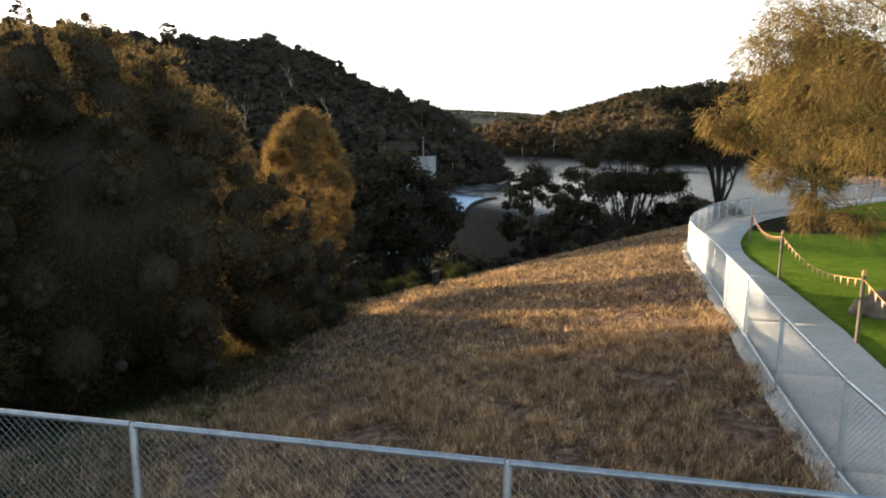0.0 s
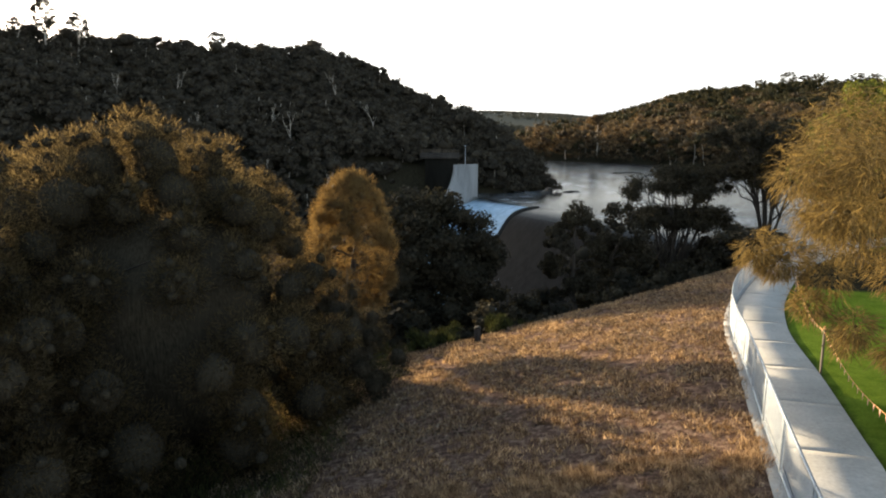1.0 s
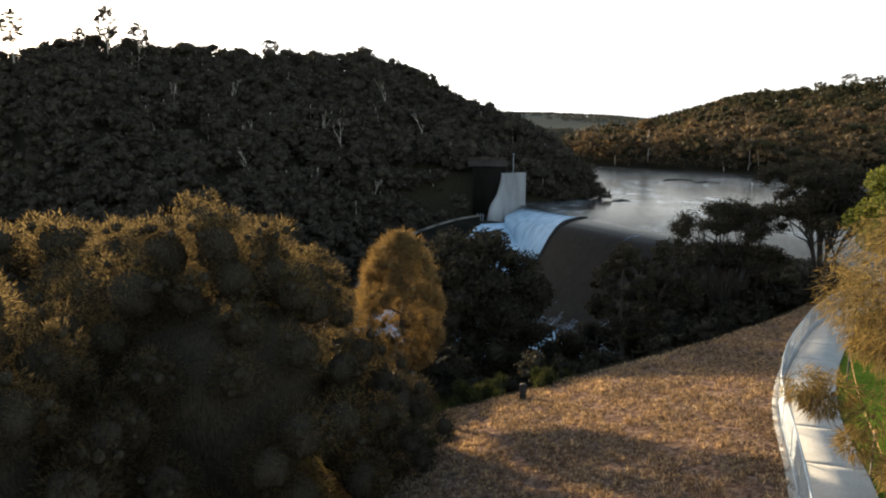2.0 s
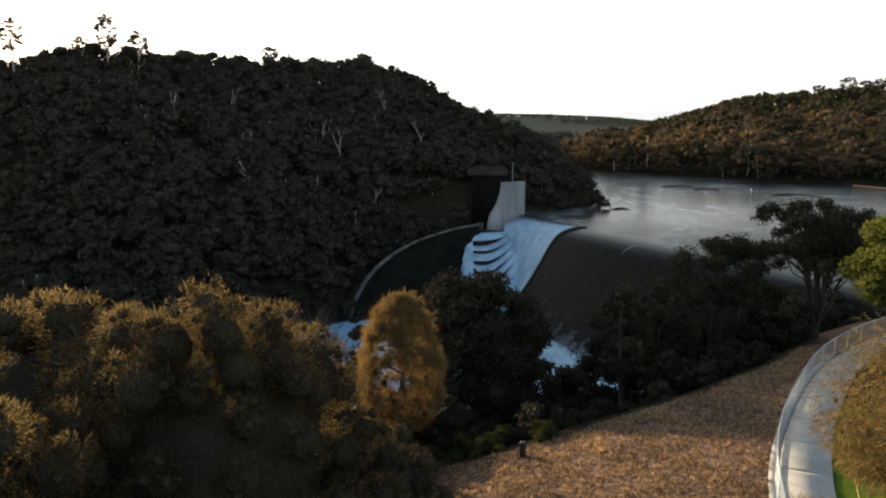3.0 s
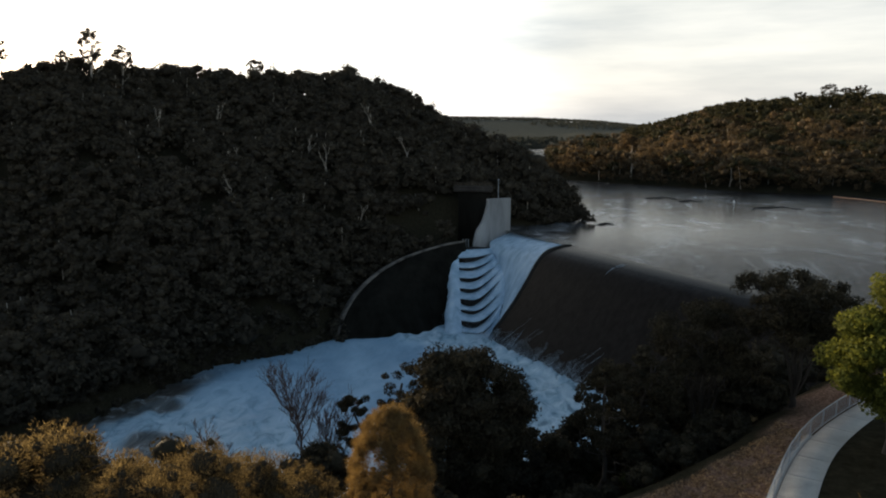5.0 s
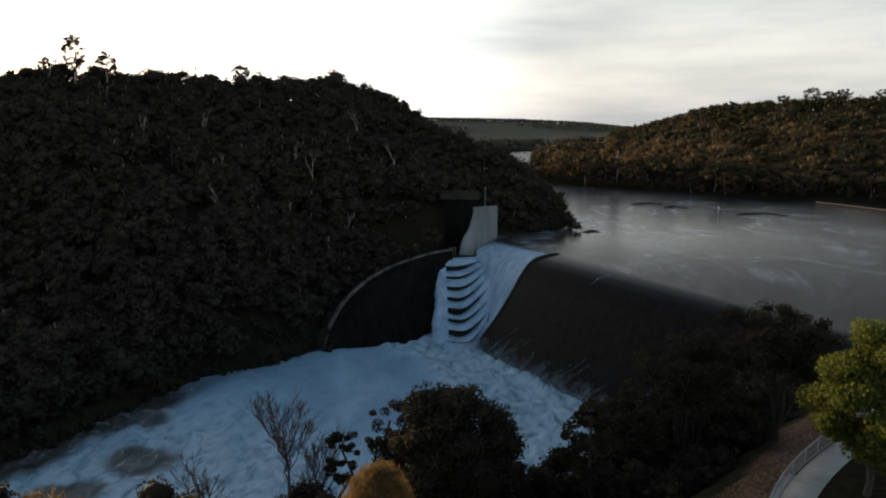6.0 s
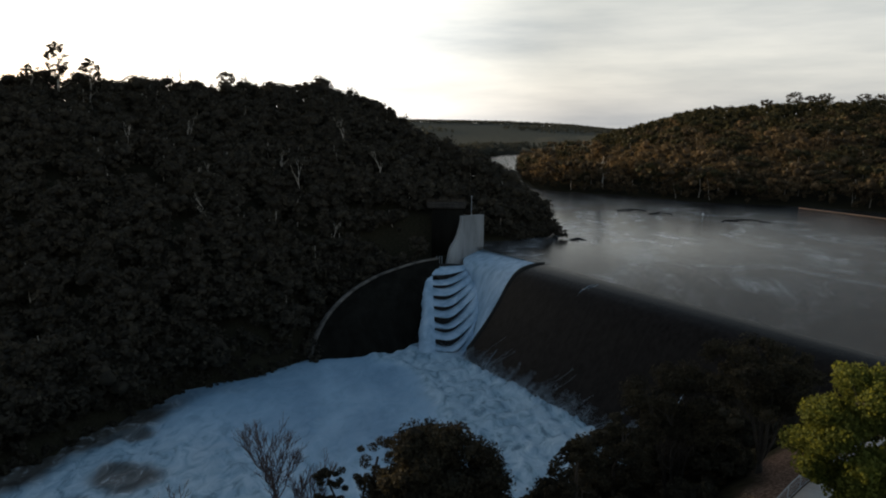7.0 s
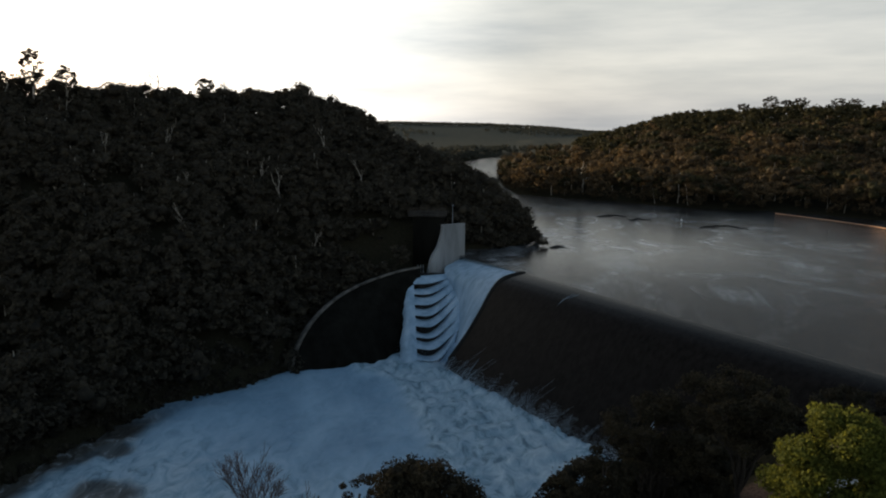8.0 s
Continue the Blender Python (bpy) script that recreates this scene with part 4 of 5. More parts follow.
def branch_set(bag, base, top, radius, g, reach, count, low=0.3):
    """A trunk and limbs that reach out into the crown; gives the limbs' ends."""
    base, top = np.asarray(base, float), np.asarray(top, float)
    trunk = bent(base, top, 0.025, g, 8)
    tube(bag, trunk, np.linspace(radius, radius * 0.25, 8), 9)
    ends = []
    for k in range(count):
        q = low + (0.95 - low) * (k + g.uniform(0, 0.8)) / count
        a = trunk[0] + (trunk[-1] - trunk[0]) * q
        i = min(int(q * 7), 6)
        a = trunk[i] + (trunk[i + 1] - trunk[i]) * (q * 7 - i)
        an = k * 2.4 + g.uniform(-0.5, 0.5)
        r = reach * (1 - 0.5 * q) * g.uniform(0.7, 1.1)
        e = a + np.array([math.cos(an) * r, math.sin(an) * r, r * g.uniform(0.25, 0.7)])
        limb = bent(a, e, 0.06, g, 6)
        tube(bag, limb, np.linspace(radius * 0.42 * (1 - 0.5 * q), radius * 0.07, 6), 6)
        ends.append(e)
        for _ in range(2):
            s = limb[3] + (e - limb[3]) * g.uniform(0, 0.6)
            t = s + ways(1, g)[0] * r * 0.4 + np.array([0, 0, r * 0.2])
            tube(bag, bent(s, t, 0.06, g, 4), np.linspace(radius * 0.13, radius * 0.03, 4), 5)
            ends.append(t)
    return ends


def plume_tree(name, x, y, top, radius, label, mat, seed, clumps=70, blades=650, crown_low=None, squash=1.0, blade=(0.3, 0.04),
               clump=(0.2, 0.34), solid=0.62, droop=0.0, lean=(0, 0), bark=None, extra=(), lobes=0, thick=900, taper=0.0):
    """A she-oak: bushy clumps of fine drooping needles over a twiggy heart darkened as inner shade."""
    g = np.random.default_rng(seed)
    z0 = ground_at(x, y)
    tree = tagged(thing(name, (x, y, z0)), label, "tree")
    h = top - z0
    low = h * 0.25 if crown_low is None else crown_low - z0
    wood, crown, heart = Bag(), Bag(), Bag()
    branch_set(wood, (0, 0, -0.4), (lean[0], lean[1], h * 0.86), 0.03 * h ** 0.9, g, radius * 0.9, 9, 0.3)
    part("trunk", wood.mesh("trunk", bark or BARK, True), tree)
    mid, half = (low + h) / 2, (h - low) / 2
    size = g.uniform(clump[0], clump[1], clumps) * radius
    d = ways(clumps, g)
    if lobes:
        # boughs swell into billows round a heart coloured as inner shade, and small tufts sit on those
        k = (np.arange(lobes) + 0.5) / lobes
        an = np.arange(lobes) * 2.39996
        flat = np.sqrt(1 - (1 - 2 * k) ** 2)
        ld = np.stack([flat * np.cos(an), flat * np.sin(an), 1 - 2 * k], 1) + g.normal(0, 0.07, (lobes, 3))
        ld /= np.linalg.norm(ld, axis=1)[:, None]
        broad = (1 + 0.4 * np.clip(0.3 - ld[:, 2], 0, 0.8) - 0.12 * np.clip(ld[:, 2] - 0.25, 0, 1))[:, None] * np.array([1, 1, 0]) + np.array([0, 0, 1])
        lr = g.uniform(0.12, 0.22, lobes) * radius
        reach = np.stack([radius - lr * 1.05, radius - lr * 1.05, half - lr * 1.05], 1)
        lc = ld * reach * broad * g.uniform(0.84, 1.05, lobes)[:, None] + np.array([0, 0, mid])
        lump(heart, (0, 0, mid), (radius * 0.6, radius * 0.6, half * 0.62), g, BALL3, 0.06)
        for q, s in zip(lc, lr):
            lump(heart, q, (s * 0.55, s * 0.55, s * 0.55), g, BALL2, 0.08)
            n = int(thick * s * s)
            w = ways(n, g)
            way = w * 0.7 + g.normal(0, 0.4, (n, 3)) + np.array([0, 0, 0.15])
            way /= np.linalg.norm(way, axis=1)[:, None]
            sprays(crown, q + w * s * g.uniform(0.55, 1.0, n)[:, None], way, blade[0] * g.uniform(0.6, 1.3, n), blade[1], g)
        i = g.integers(0, lobes, clumps)
        out = d * 0.8 + ld[i] * 0.8
        out /= np.linalg.norm(out, axis=1)[:, None]
        c = lc[i] + out * (lr[i] * g.uniform(0.72, 0.92, clumps))[:, None]
    else:
        r = g.uniform(0.62, 1.0, clumps) ** 0.4
        wide = (1 - taper * d[:, 2] * r) * r * (radius - size * 0.8)
        c = np.stack([d[:, 0] * wide + lean[0], d[:, 1] * wide + lean[1], mid + d[:, 2] * r * (half - size * 0.7) * squash], 1)
    for ex, ey, ez, es in extra:
        c = np.concatenate([c, [[ex - x, ey - y, ez - z0]]])
        size = np.concatenate([size, [es]])
    for k in range(len(c)):
        s = size[k] * np.array([1, 1, g.uniform(0.75, 1.15)])
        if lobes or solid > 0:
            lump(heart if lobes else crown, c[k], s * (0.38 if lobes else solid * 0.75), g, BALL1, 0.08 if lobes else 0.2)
        w = ways(blades, g)
        # sprays gather in tufts over the clump
        tuft = ways(max(blades // 28, 4), g)
        near = tuft[g.integers(0, len(tuft), blades)]
        w = w * 0.55 + near * 0.75
        w /= np.linalg.norm(w, axis=1)[:, None]
        p = c[k] + w * s * g.uniform(0.5 if lobes else 0.45, 1.0, blades)[:, None]
        way = w * 0.55 + near * 0.55 + np.array([0, 0, 0.3 - droop]) + g.normal(0, 0.24 if lobes else 0.33, (blades, 3))
        way /= np.linalg.norm(way, axis=1)[:, None]
        sprays(crown, p, way, blade[0] * g.uniform(0.6, 1.3, blades) * np.where(g.random(blades) < 0.2, 1.7, 1.0), blade[1], g)
    part("crown", crown.mesh("crown", mat), tree)
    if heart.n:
        part("inner_crown", heart.mesh("inner_crown", SHADED_TWIGS, True), tree, "twiggy heart darkened to stand in for shade inside the crown")
    return tree


def leafy_tree(name, x, y, top, radius, label, mat, seed, clumps=40, count=420, size=0.22, crown_low=None, solid=0.72, flat=0.0,
               squash=1.0, bark=None, lean=(0, 0), limbs=9, base=None, open_crown=False, fine=1.0):
    """A broad-leaved tree: limbs, and a crown of leaf clumps with gaps between them."""
    g = np.random.default_rng(seed)
    z0 = ground_at(x, y) if base is None else base
    tree = tagged(thing(name, (x, y, z0)), label, "tree")
    h = top - z0
    low = h * 0.35 if crown_low is None else crown_low - z0
    wood, crown = Bag(), Bag()
    ends = branch_set(wood, (0, 0, -0.5), (lean[0], lean[1], h * 0.88), 0.026 * h ** 0.9, g, radius, limbs, 0.3)
    part("trunk", wood.mesh("trunk", bark or BARK, True), tree)
    mid, half = (low + h) / 2, (h - low) / 2
    d = ways(clumps, g)
    if open_crown:
        d[:, 2] = np.abs(d[:, 2]) * 1.0
        d /= np.linalg.norm(d, axis=1)[:, None]
        mid, half = low, h - low
    r = g.uniform(0.35, 1.0, clumps) ** 0.5
    cs = g.uniform(0.2, 0.36, clumps) * min(radius, half * 1.3) * fine
    c = np.stack([d[:, 0] * r * (radius - cs * 0.7) + lean[0], d[:, 1] * r * (radius - cs * 0.7) + lean[1], mid + d[:, 2] * r * (half - cs * 0.6) * squash], 1)
    for k in range(clumps):
        s = cs[k] * np.array([1, 1, g.uniform(0.55, 0.9)])
        if solid > 0:
            lump(crown, c[k], s * solid, g, BALL1, 0.22)
        w = ways(count, g)
        facing_leaves(crown, c[k] + w * s * g.uniform(0.55, 1.04, count)[:, None], w, size * 1.1, g, 1.2)
    part("crown", crown.mesh("crown", mat), tree)
    return tree


def bare_tree(name, x, y, top, base, label, seed, spread=1.8, mat=None, twigs=7, thick=0.17, kids=3):
    """A leafless tree: forking limbs down to fine upright twigs."""
    g = np.random.default_rng(seed)
    tree = tagged(thing(name, (x, y, base)), label, "tree")
    h = top - base

    def grow(bag, a, way, length, r, depth):
        e = a + way * length
        line = bent(a, e, 0.045, g, 5)
        tube(bag, line, np.linspace(r, r * 0.55, 5), 7 if depth < 2 else 4)
        if depth >= 4:
            return
        for _ in range((kids if depth < 3 else 4) if depth else twigs):
            w = way * 0.75 + ways(1, g)[0] * (0.55 if depth else 0.6) * spread / 1.8 + np.array([0, 0, 0.3])
            w /= np.linalg.norm(w)
            i = int(g.integers(2, 5))
            limb = bag if depth else Bag()
            grow(limb, line[i] - w * r * 0.3, w, length * g.uniform(0.5, 0.72), max(r * 0.52, 0.02), depth + 1)
            if not depth:
                limbs.append(limb)
    wood, limbs = Bag(), []
    grow(wood, np.array([0, 0, -0.5]), np.array([g.normal(0, 0.05), g.normal(0, 0.05), 1.0]), h * 0.45, thick, 0)
    trunk = part("trunk", wood.mesh("trunk", mat or BARK_DEAD, True), tree)
    for limb in limbs:
        part("limb", limb.mesh("limb", mat or BARK_DEAD, True), trunk)
    return tree


def spreading_tree(x, y, top, radius, label, seed, low=0.62, stems=5, mat=None):
    """An open umbrella of a tree: forking bare limbs that fan out under flat leafy clouds."""
    g = np.random.default_rng(seed)
    z0 = ground_at(x, y)
    h = top - z0
    tree = tagged(thing("spreading_tree", (x, y, z0)), label, "tree")
    wood, crown = Bag(), Bag()
    fork = np.array([0, 0, h * 0.07])
    tube(wood, bent((0, 0, -0.5), fork, 0.02, g, 5), np.linspace(0.24, 0.2, 5), 9)
    for k in range(stems):
        an = k * 2 * math.pi / stems + g.uniform(-0.4, 0.4)
        r = radius * (0.3 if k % 3 == 0 else g.uniform(0.45, 0.75))
        knee = fork + np.array([math.cos(an) * r * 0.45, math.sin(an) * r * 0.45, h * g.uniform(0.3, 0.42)])
        end = np.array([math.cos(an) * r, math.sin(an) * r, h * g.uniform(low + 0.08, 0.84)])
        limb = smooth_line([fork, (fork + knee) / 2 + g.normal(0, 0.12, 3), knee, end], 10)
        tube(wood, limb, np.linspace(0.12, 0.045, 10), 7)
        for _ in range(6):
            i = int(g.integers(4, 10))
            a = limb[i]
            way = np.array([math.cos(an), math.sin(an), 0]) * 0.5 + g.normal(0, 0.7, 3) * np.array([1, 1, 0.3]) + np.array([0, 0, 0.45])
            e = a + way * radius * g.uniform(0.25, 0.5)
            flat = math.hypot(e[0], e[1]) / radius
            if flat > 0.82:
                e[:2] *= 0.82 / flat
                flat = 0.82
            e[2] = min(e[2] + 0.1 * h, h * 0.95 * (1 - 0.12 * flat * flat))
            e[2] = max(e[2], h * low)
            tube(wood, bent(a, e, 0.06, g, 5), np.linspace(0.07, 0.02, 5), 5)
            for _ in range(2):
                q = e + g.normal(0, 0.5, 3) * np.array([1, 1, 0.4])
                s = radius * g.uniform(0.13, 0.23)
                lump(crown, q, np.array([1, 1, 0.6]) * s * 0.45, g, BALL1, 0.2)
                w = ways(300, g)
                facing_leaves(crown, q + w * np.array([1, 1, 0.75]) * s * g.uniform(0.3, 1.15, 300)[:, None], w, 0.16, g, 1.2)
    part("trunk", wood.mesh("trunk", BARK_DARK, True), tree)
    part("crown", crown.mesh("crown", mat or LEAF_DARK), tree)
    return tree


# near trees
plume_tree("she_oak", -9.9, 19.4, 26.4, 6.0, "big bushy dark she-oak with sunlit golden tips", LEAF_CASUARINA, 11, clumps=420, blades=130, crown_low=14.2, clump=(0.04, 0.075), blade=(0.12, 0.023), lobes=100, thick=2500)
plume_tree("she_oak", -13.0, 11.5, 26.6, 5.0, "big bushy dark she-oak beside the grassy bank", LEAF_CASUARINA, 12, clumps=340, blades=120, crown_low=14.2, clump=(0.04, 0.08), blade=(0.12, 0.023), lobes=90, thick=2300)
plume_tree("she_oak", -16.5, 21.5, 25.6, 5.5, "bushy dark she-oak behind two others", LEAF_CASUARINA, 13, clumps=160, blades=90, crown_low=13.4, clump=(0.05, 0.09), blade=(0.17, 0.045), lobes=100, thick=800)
# darker leaf than the other she-oaks: shade is put into its colour
plume_tree("she_oak", -5.2, 22.0, 21.2, 2.5, "small she-oak at the edge of the grassy bank, coloured dark as shaded", LEAF_DARK, 16, clumps=90, blades=110, crown_low=16.6, clump=(0.06, 0.1), blade=(0.12, 0.023), lobes=34, thick=2300)
plume_tree("she_oak", 10.6, 14.9, 27.6, 4.7, "golden sunlit she-oak with drooping sprays on the lawn", LEAF_GOLD, 14, clumps=105, blades=820, crown_low=22.3, droop=0.95, blade=(0.16, 0.017), clump=(0.11, 0.21), solid=0.12,
           extra=((5.0, 13.2, 23.9, 0.42), (5.6, 13.3, 23.7, 0.5), (6.2, 13.0, 23.4, 0.5), (5.9, 12.9, 22.9, 0.36), (6.6, 12.6, 22.6, 0.42), (7.3, 12.4, 22.2, 0.45),
                  (6.9, 13.4, 22.1, 0.34), (8.0, 11.8, 22.3, 0.5), (8.6, 12.6, 21.7, 0.4), (9.4, 11.7, 22.0, 0.45), (5.3, 13.1, 23.6, 0.34), (6.6, 14.3, 25.6, 0.7), (7.4, 15.5, 26.0, 0.8), (6.2, 14.4, 25.1, 0.6), (8.0, 16.8, 26.2, 0.8), (7.0, 13.4, 25.4, 0.7)))
plume_tree("golden_tree", -5.5, 28.6, 24.35, 1.95, "narrow golden autumn tree at the bank's edge", LEAF_ORANGE, 15, clumps=250, blades=270, crown_low=17.9, blade=(0.17, 0.018), clump=(0.12, 0.24), solid=0.46, taper=0.24)
leafy_tree("bank_tree", -3.5, 44.4, 22.3, 5.3, "dark rounded tree on the river bank", LEAF_DARK, 21, clumps=190, count=360, size=0.19, crown_low=8, solid=0.5, fine=0.78)
leafy_tree("bank_tree", -7.8, 46.0, 20.4, 2.0, "small dark open tree on the river bank", LEAF_DARK, 22, clumps=34, count=130, size=0.13, crown_low=14, solid=0.0, fine=0.7)
leafy_tree("bank_tree", -11.3, 46.4, 17.7, 1.5, "small dark tree beside two leafless ones", LEAF_DARK, 28, clumps=34, count=170, size=0.12, crown_low=13.2, solid=0.3, fine=0.7)
leafy_tree("bank_tree", 9.4, 49.3, 20.9, 2.5, "open grey-green tree on the river bank", LEAF_DARK, 27, clumps=54, count=170, size=0.17, crown_low=14.5, solid=0.25, fine=0.75)
leafy_tree("bank_tree", 5.7, 44.6, 21.3, 2.2, "open grey-green tree on the river bank", LEAF_DARK, 23, clumps=54, count=170, size=0.16, crown_low=14.5, solid=0.25, fine=0.75)
spreading_tree(14.0, 52.5, 23.3, 4.1, "dark flat-topped tree with bare forking limbs", 24, 0.66, 10)
spreading_tree(19.2, 49.5, 26.3, 4.1, "dark flat-topped tree with bare grey limbs", 25, 0.6, 11)
leafy_tree("lime_green_tree", 20.0, 38.7, 28.6, 3.8, "light green leafy tree beside the footpath", LEAF_LIME, 26, clumps=70, count=560, size=0.18, crown_low=20.0, solid=0.5, fine=0.9)
bare_tree("bare_tree", -18.6, 56.6, 16.9, 5.4, "leafless reddish-grey tree above the white water", 31, 1.55, twigs=9, kids=4, thick=0.13)
bare_tree("bare_tree", -15.2, 52.6, 15.6, 4.8, "leafless reddish-grey tree above the white water", 32, 1.4, kids=4, thick=0.12)
bare_tree("bare_tree", -24.5, 52.0, 13.6, 6.0, "leafless reddish-grey tree above the white water", 33, 1.8)
bare_tree("bare_tree", -22.0, 47.0, 12.2, 7.0, "leafless reddish-grey tree above the white water", 34, 1.4)
# trees lower on the near bank
for k, (x, y, top, r) in enumerate(((1.5, 48.5, 15.2, 3.0), (-2.0, 52, 14.0, 3.2), (5.0, 53, 13.5, 3.2), (-7.5, 50, 13.5, 2.8), (9.5, 54, 17.5, 4.2), (15, 60, 16.5, 4.5), (22, 62, 17.5, 4.5), (28, 70, 16.0, 5.0), (-12, 40, 17.0, 3.2),
                                    (36, 82, 12.0, 5.0), (46, 84, 13.0, 5.0), (22, 78, 8.0, 4.5), (-20, 38, 18.0, 4.0), (0.4, 46.5, 13.0, 2.4), (2.2, 44.2, 13.6, 2.0), (-0.2, 42.4, 13.4, 1.8), (-6.6, 30.6, 17.8, 1.6), (-0.7, 44.6, 12.8, 2.0), (-7.6, 31.2, 17.6, 1.9), (-7.4, 33.5, 18.4, 2.3), (-4.4, 34.5, 17.2, 2.1), (-9.5, 29.5, 19.5, 2.4), (9.0, 44.8, 16.8, 2.2), (13.6, 46.2, 16.8, 2.4), (11.6, 44.4, 16.6, 1.8), (17, 52, 18, 2.8), (3.2, 47.0, 12.5, 2.4), (-30, 34, 19.0, 4.5), (56, 88, 12.0, 5.0))):
    leafy_tree("bank_tree", x, y, max(top, ground_at(x, y) + 2.4), r, "dark bushy tree low on the shaded bank", LEAF_DARK, 60 + k, clumps=34, count=170, size=0.26, crown_low=ground_at(x, y) + 0.6)


# ---- woods ----
def wood_patch(name, label, points, heights, mat, seed, clumps=6, count=34, size=0.9, trunk=0.0, lift=0.62, dome=0.62, fine=1.0):
    """A wood as one piece: each tree a cluster of leafy domes, with pale trunks showing here and there."""
    g = np.random.default_rng(seed)
    bag, wood = Bag(), Bag()
    z = land(points[:, 0], points[:, 1])
    v1, f1 = BALL1
    for (x, y), z0, h in zip(points, z, heights):
        r = h * g.uniform(0.28, 0.44)
        n = clumps
        d = ways(n, g)
        d[0] = (0, 0, 0.8)
        c = np.stack([x + d[:, 0] * r * dome, y + d[:, 1] * r * dome, z0 + h * lift + d[:, 2] * h * 0.2], 1)
        s = r * g.uniform(0.4, 0.66, n) * fine
        s[0] = r * 0.62 * fine
        k = 1 + 0.12 * g.normal(size=(n, len(v1)))
        n = (n + 1) // 2
        s2, k = s[::2], k[::2]
        v = c[::2][:, None] + v1[None] * (s2[:, None] * np.array([1, 1, 0.8]))[:, None] * k[..., None] * 0.66
        bag.add(v.reshape(-1, 3), (f1[None] + (np.arange(n) * len(v1))[:, None, None]).reshape(-1, 3))
        m = clumps * count
        w = ways(m, g)
        w[:, 2] = np.where(g.random(m) < 0.8, np.abs(w[:, 2]), w[:, 2])
        p = np.repeat(c, count, 0) + w * np.repeat(s, count)[:, None] * np.array([1, 1, 0.85]) * g.uniform(0.7, 1.12, m)[:, None]
        facing_leaves(bag, p, w, size, g, 1.0)
        if g.random() < trunk and (y > 214 or h > 11.5):
            tube(wood, bent((x, y, z0 - 1), (x + g.normal(0, 0.8), y + g.normal(0, 0.8), z0 + h * 0.8), 0.02, g, 4), np.linspace(0.24, 0.1, 4), 5)
    tagged(new(name, bag.mesh(name, mat)), label, "woods", kind="stuff")
    if wood.n:
        tagged(new(name + "_trunks", wood.mesh(name + "_trunks", BARK_PALE)), "pale gum trunks among the trees", "trunks", kind="stuff")


def scatter(n, x0, x1, y0, y1, keep, seed):
    g = np.random.default_rng(seed)
    p = np.stack([g.uniform(x0, x1, n), g.uniform(y0, y1, n)], 1)
    return p[keep(p[:, 0], p[:, 1])]


def on_left_hill(x, y):
    r, top, side = line_distance(x, y, RIDGE_LEFT)
    z = land(x, y)
    wall = line_distance(x, y, [(-16, 231), (-29, 224), (-42, 213), (-50, 192)])[0] > 5
    deck = np.hypot(x + 8, y - 241) > 9
    river = (z > -24) & (line_distance(x, y, BANK_LEFT)[2] > 0) | (y > 250)
    dam = line_distance(x, y, [(-2, 239), (14, 210)])[0] > 8
    lake = (z > 1.0) | (y < 236)
    front = (r < 24) | (side < 0)
    az = np.degrees(np.arctan2(-x, y))
    return wall & deck & river & dam & lake & front & (az < 39.2) & (az > -6) & (y > 95)


pts = scatter(7000, -215, 40, 95, 372, on_left_hill, 71)
hg = np.random.default_rng(72)
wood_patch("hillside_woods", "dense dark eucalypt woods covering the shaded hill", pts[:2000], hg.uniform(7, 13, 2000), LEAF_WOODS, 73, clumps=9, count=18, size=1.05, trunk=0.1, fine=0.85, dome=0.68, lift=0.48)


def on_bank_foot(x, y):
    d, _, side = line_distance(x, y, BANK_LEFT)
    return (side > 0) & (d > 1.8) & (d < 26) & (y < 232) & (y > 95)


pts = scatter(3000, -150, -8, 95, 232, on_bank_foot, 171)
wood_patch("bank_scrub", "dark scrub along the foot of the hill above the white water", pts[:520], hg.uniform(3.0, 6.5, 520), LEAF_WOODS, 172, size=0.8, count=16, clumps=5)


def on_river_edge(x, y):
    d, _, side = line_distance(x, y, BANK_LEFT)
    return (side > 0) & (d > 0.2) & (d < 6.5) & (y < 190) & (y > 95)


pts = scatter(9000, -150, -40, 95, 190, on_river_edge, 187)
wood_patch("river_edge_scrub", "dark low scrub at the edge of the white water", pts[:330], hg.uniform(1.6, 3.6, min(330, len(pts))), LEAF_WOODS, 188, size=0.5, count=16, clumps=5, lift=0.4)


def on_near_verge(x, y):
    d, _, side = line_distance(x, y, PLATEAU_EDGE)
    return (side > 0) & (d > 2.2) & (d < 15)


pts = scatter(1200, -14, 16, 24, 62, on_near_verge, 185)
wood_patch("verge_scrub", "dark knee-high scrub below the edge of the grassy bank", pts[:300], hg.uniform(1.3, 2.9, min(300, len(pts))), LEAF_DARK, 186, size=0.2, count=34, clumps=5, lift=0.4)


def on_far_fringe(x, y):
    d, _, side = line_distance(x, y, SHORE_RIGHT)
    az = np.degrees(np.arctan2(x, y))
    return (side > 0) & (d < 9) & (az > 0) & (az < 37)


pts = scatter(30000, 20, 300, 230, 850, on_far_fringe, 173)
wood_patch("shore_scrub", "olive scrub along the far waterline", pts[:260], hg.uniform(4.0, 8.5, 260), LEAF_FAR, 174, size=0.8, count=20, lift=0.5)


def on_abutment(x, y):
    wall = line_distance(x, y, [(-16, 230), (-29, 224), (-42, 213), (-50, 192)])[0] > 2.5
    side = line_distance(x, y, BANK_LEFT)[2] > 0
    tower = line_distance(x, y, [(-1, 241), (-13, 232.5)])[0] > 2.6
    deck = (np.abs(x + 15) > 7.5) | (np.abs(y - 244) > 2.6)
    return wall & side & tower & deck & (land(x, y) > 0.2 - 14 * (y < 236))


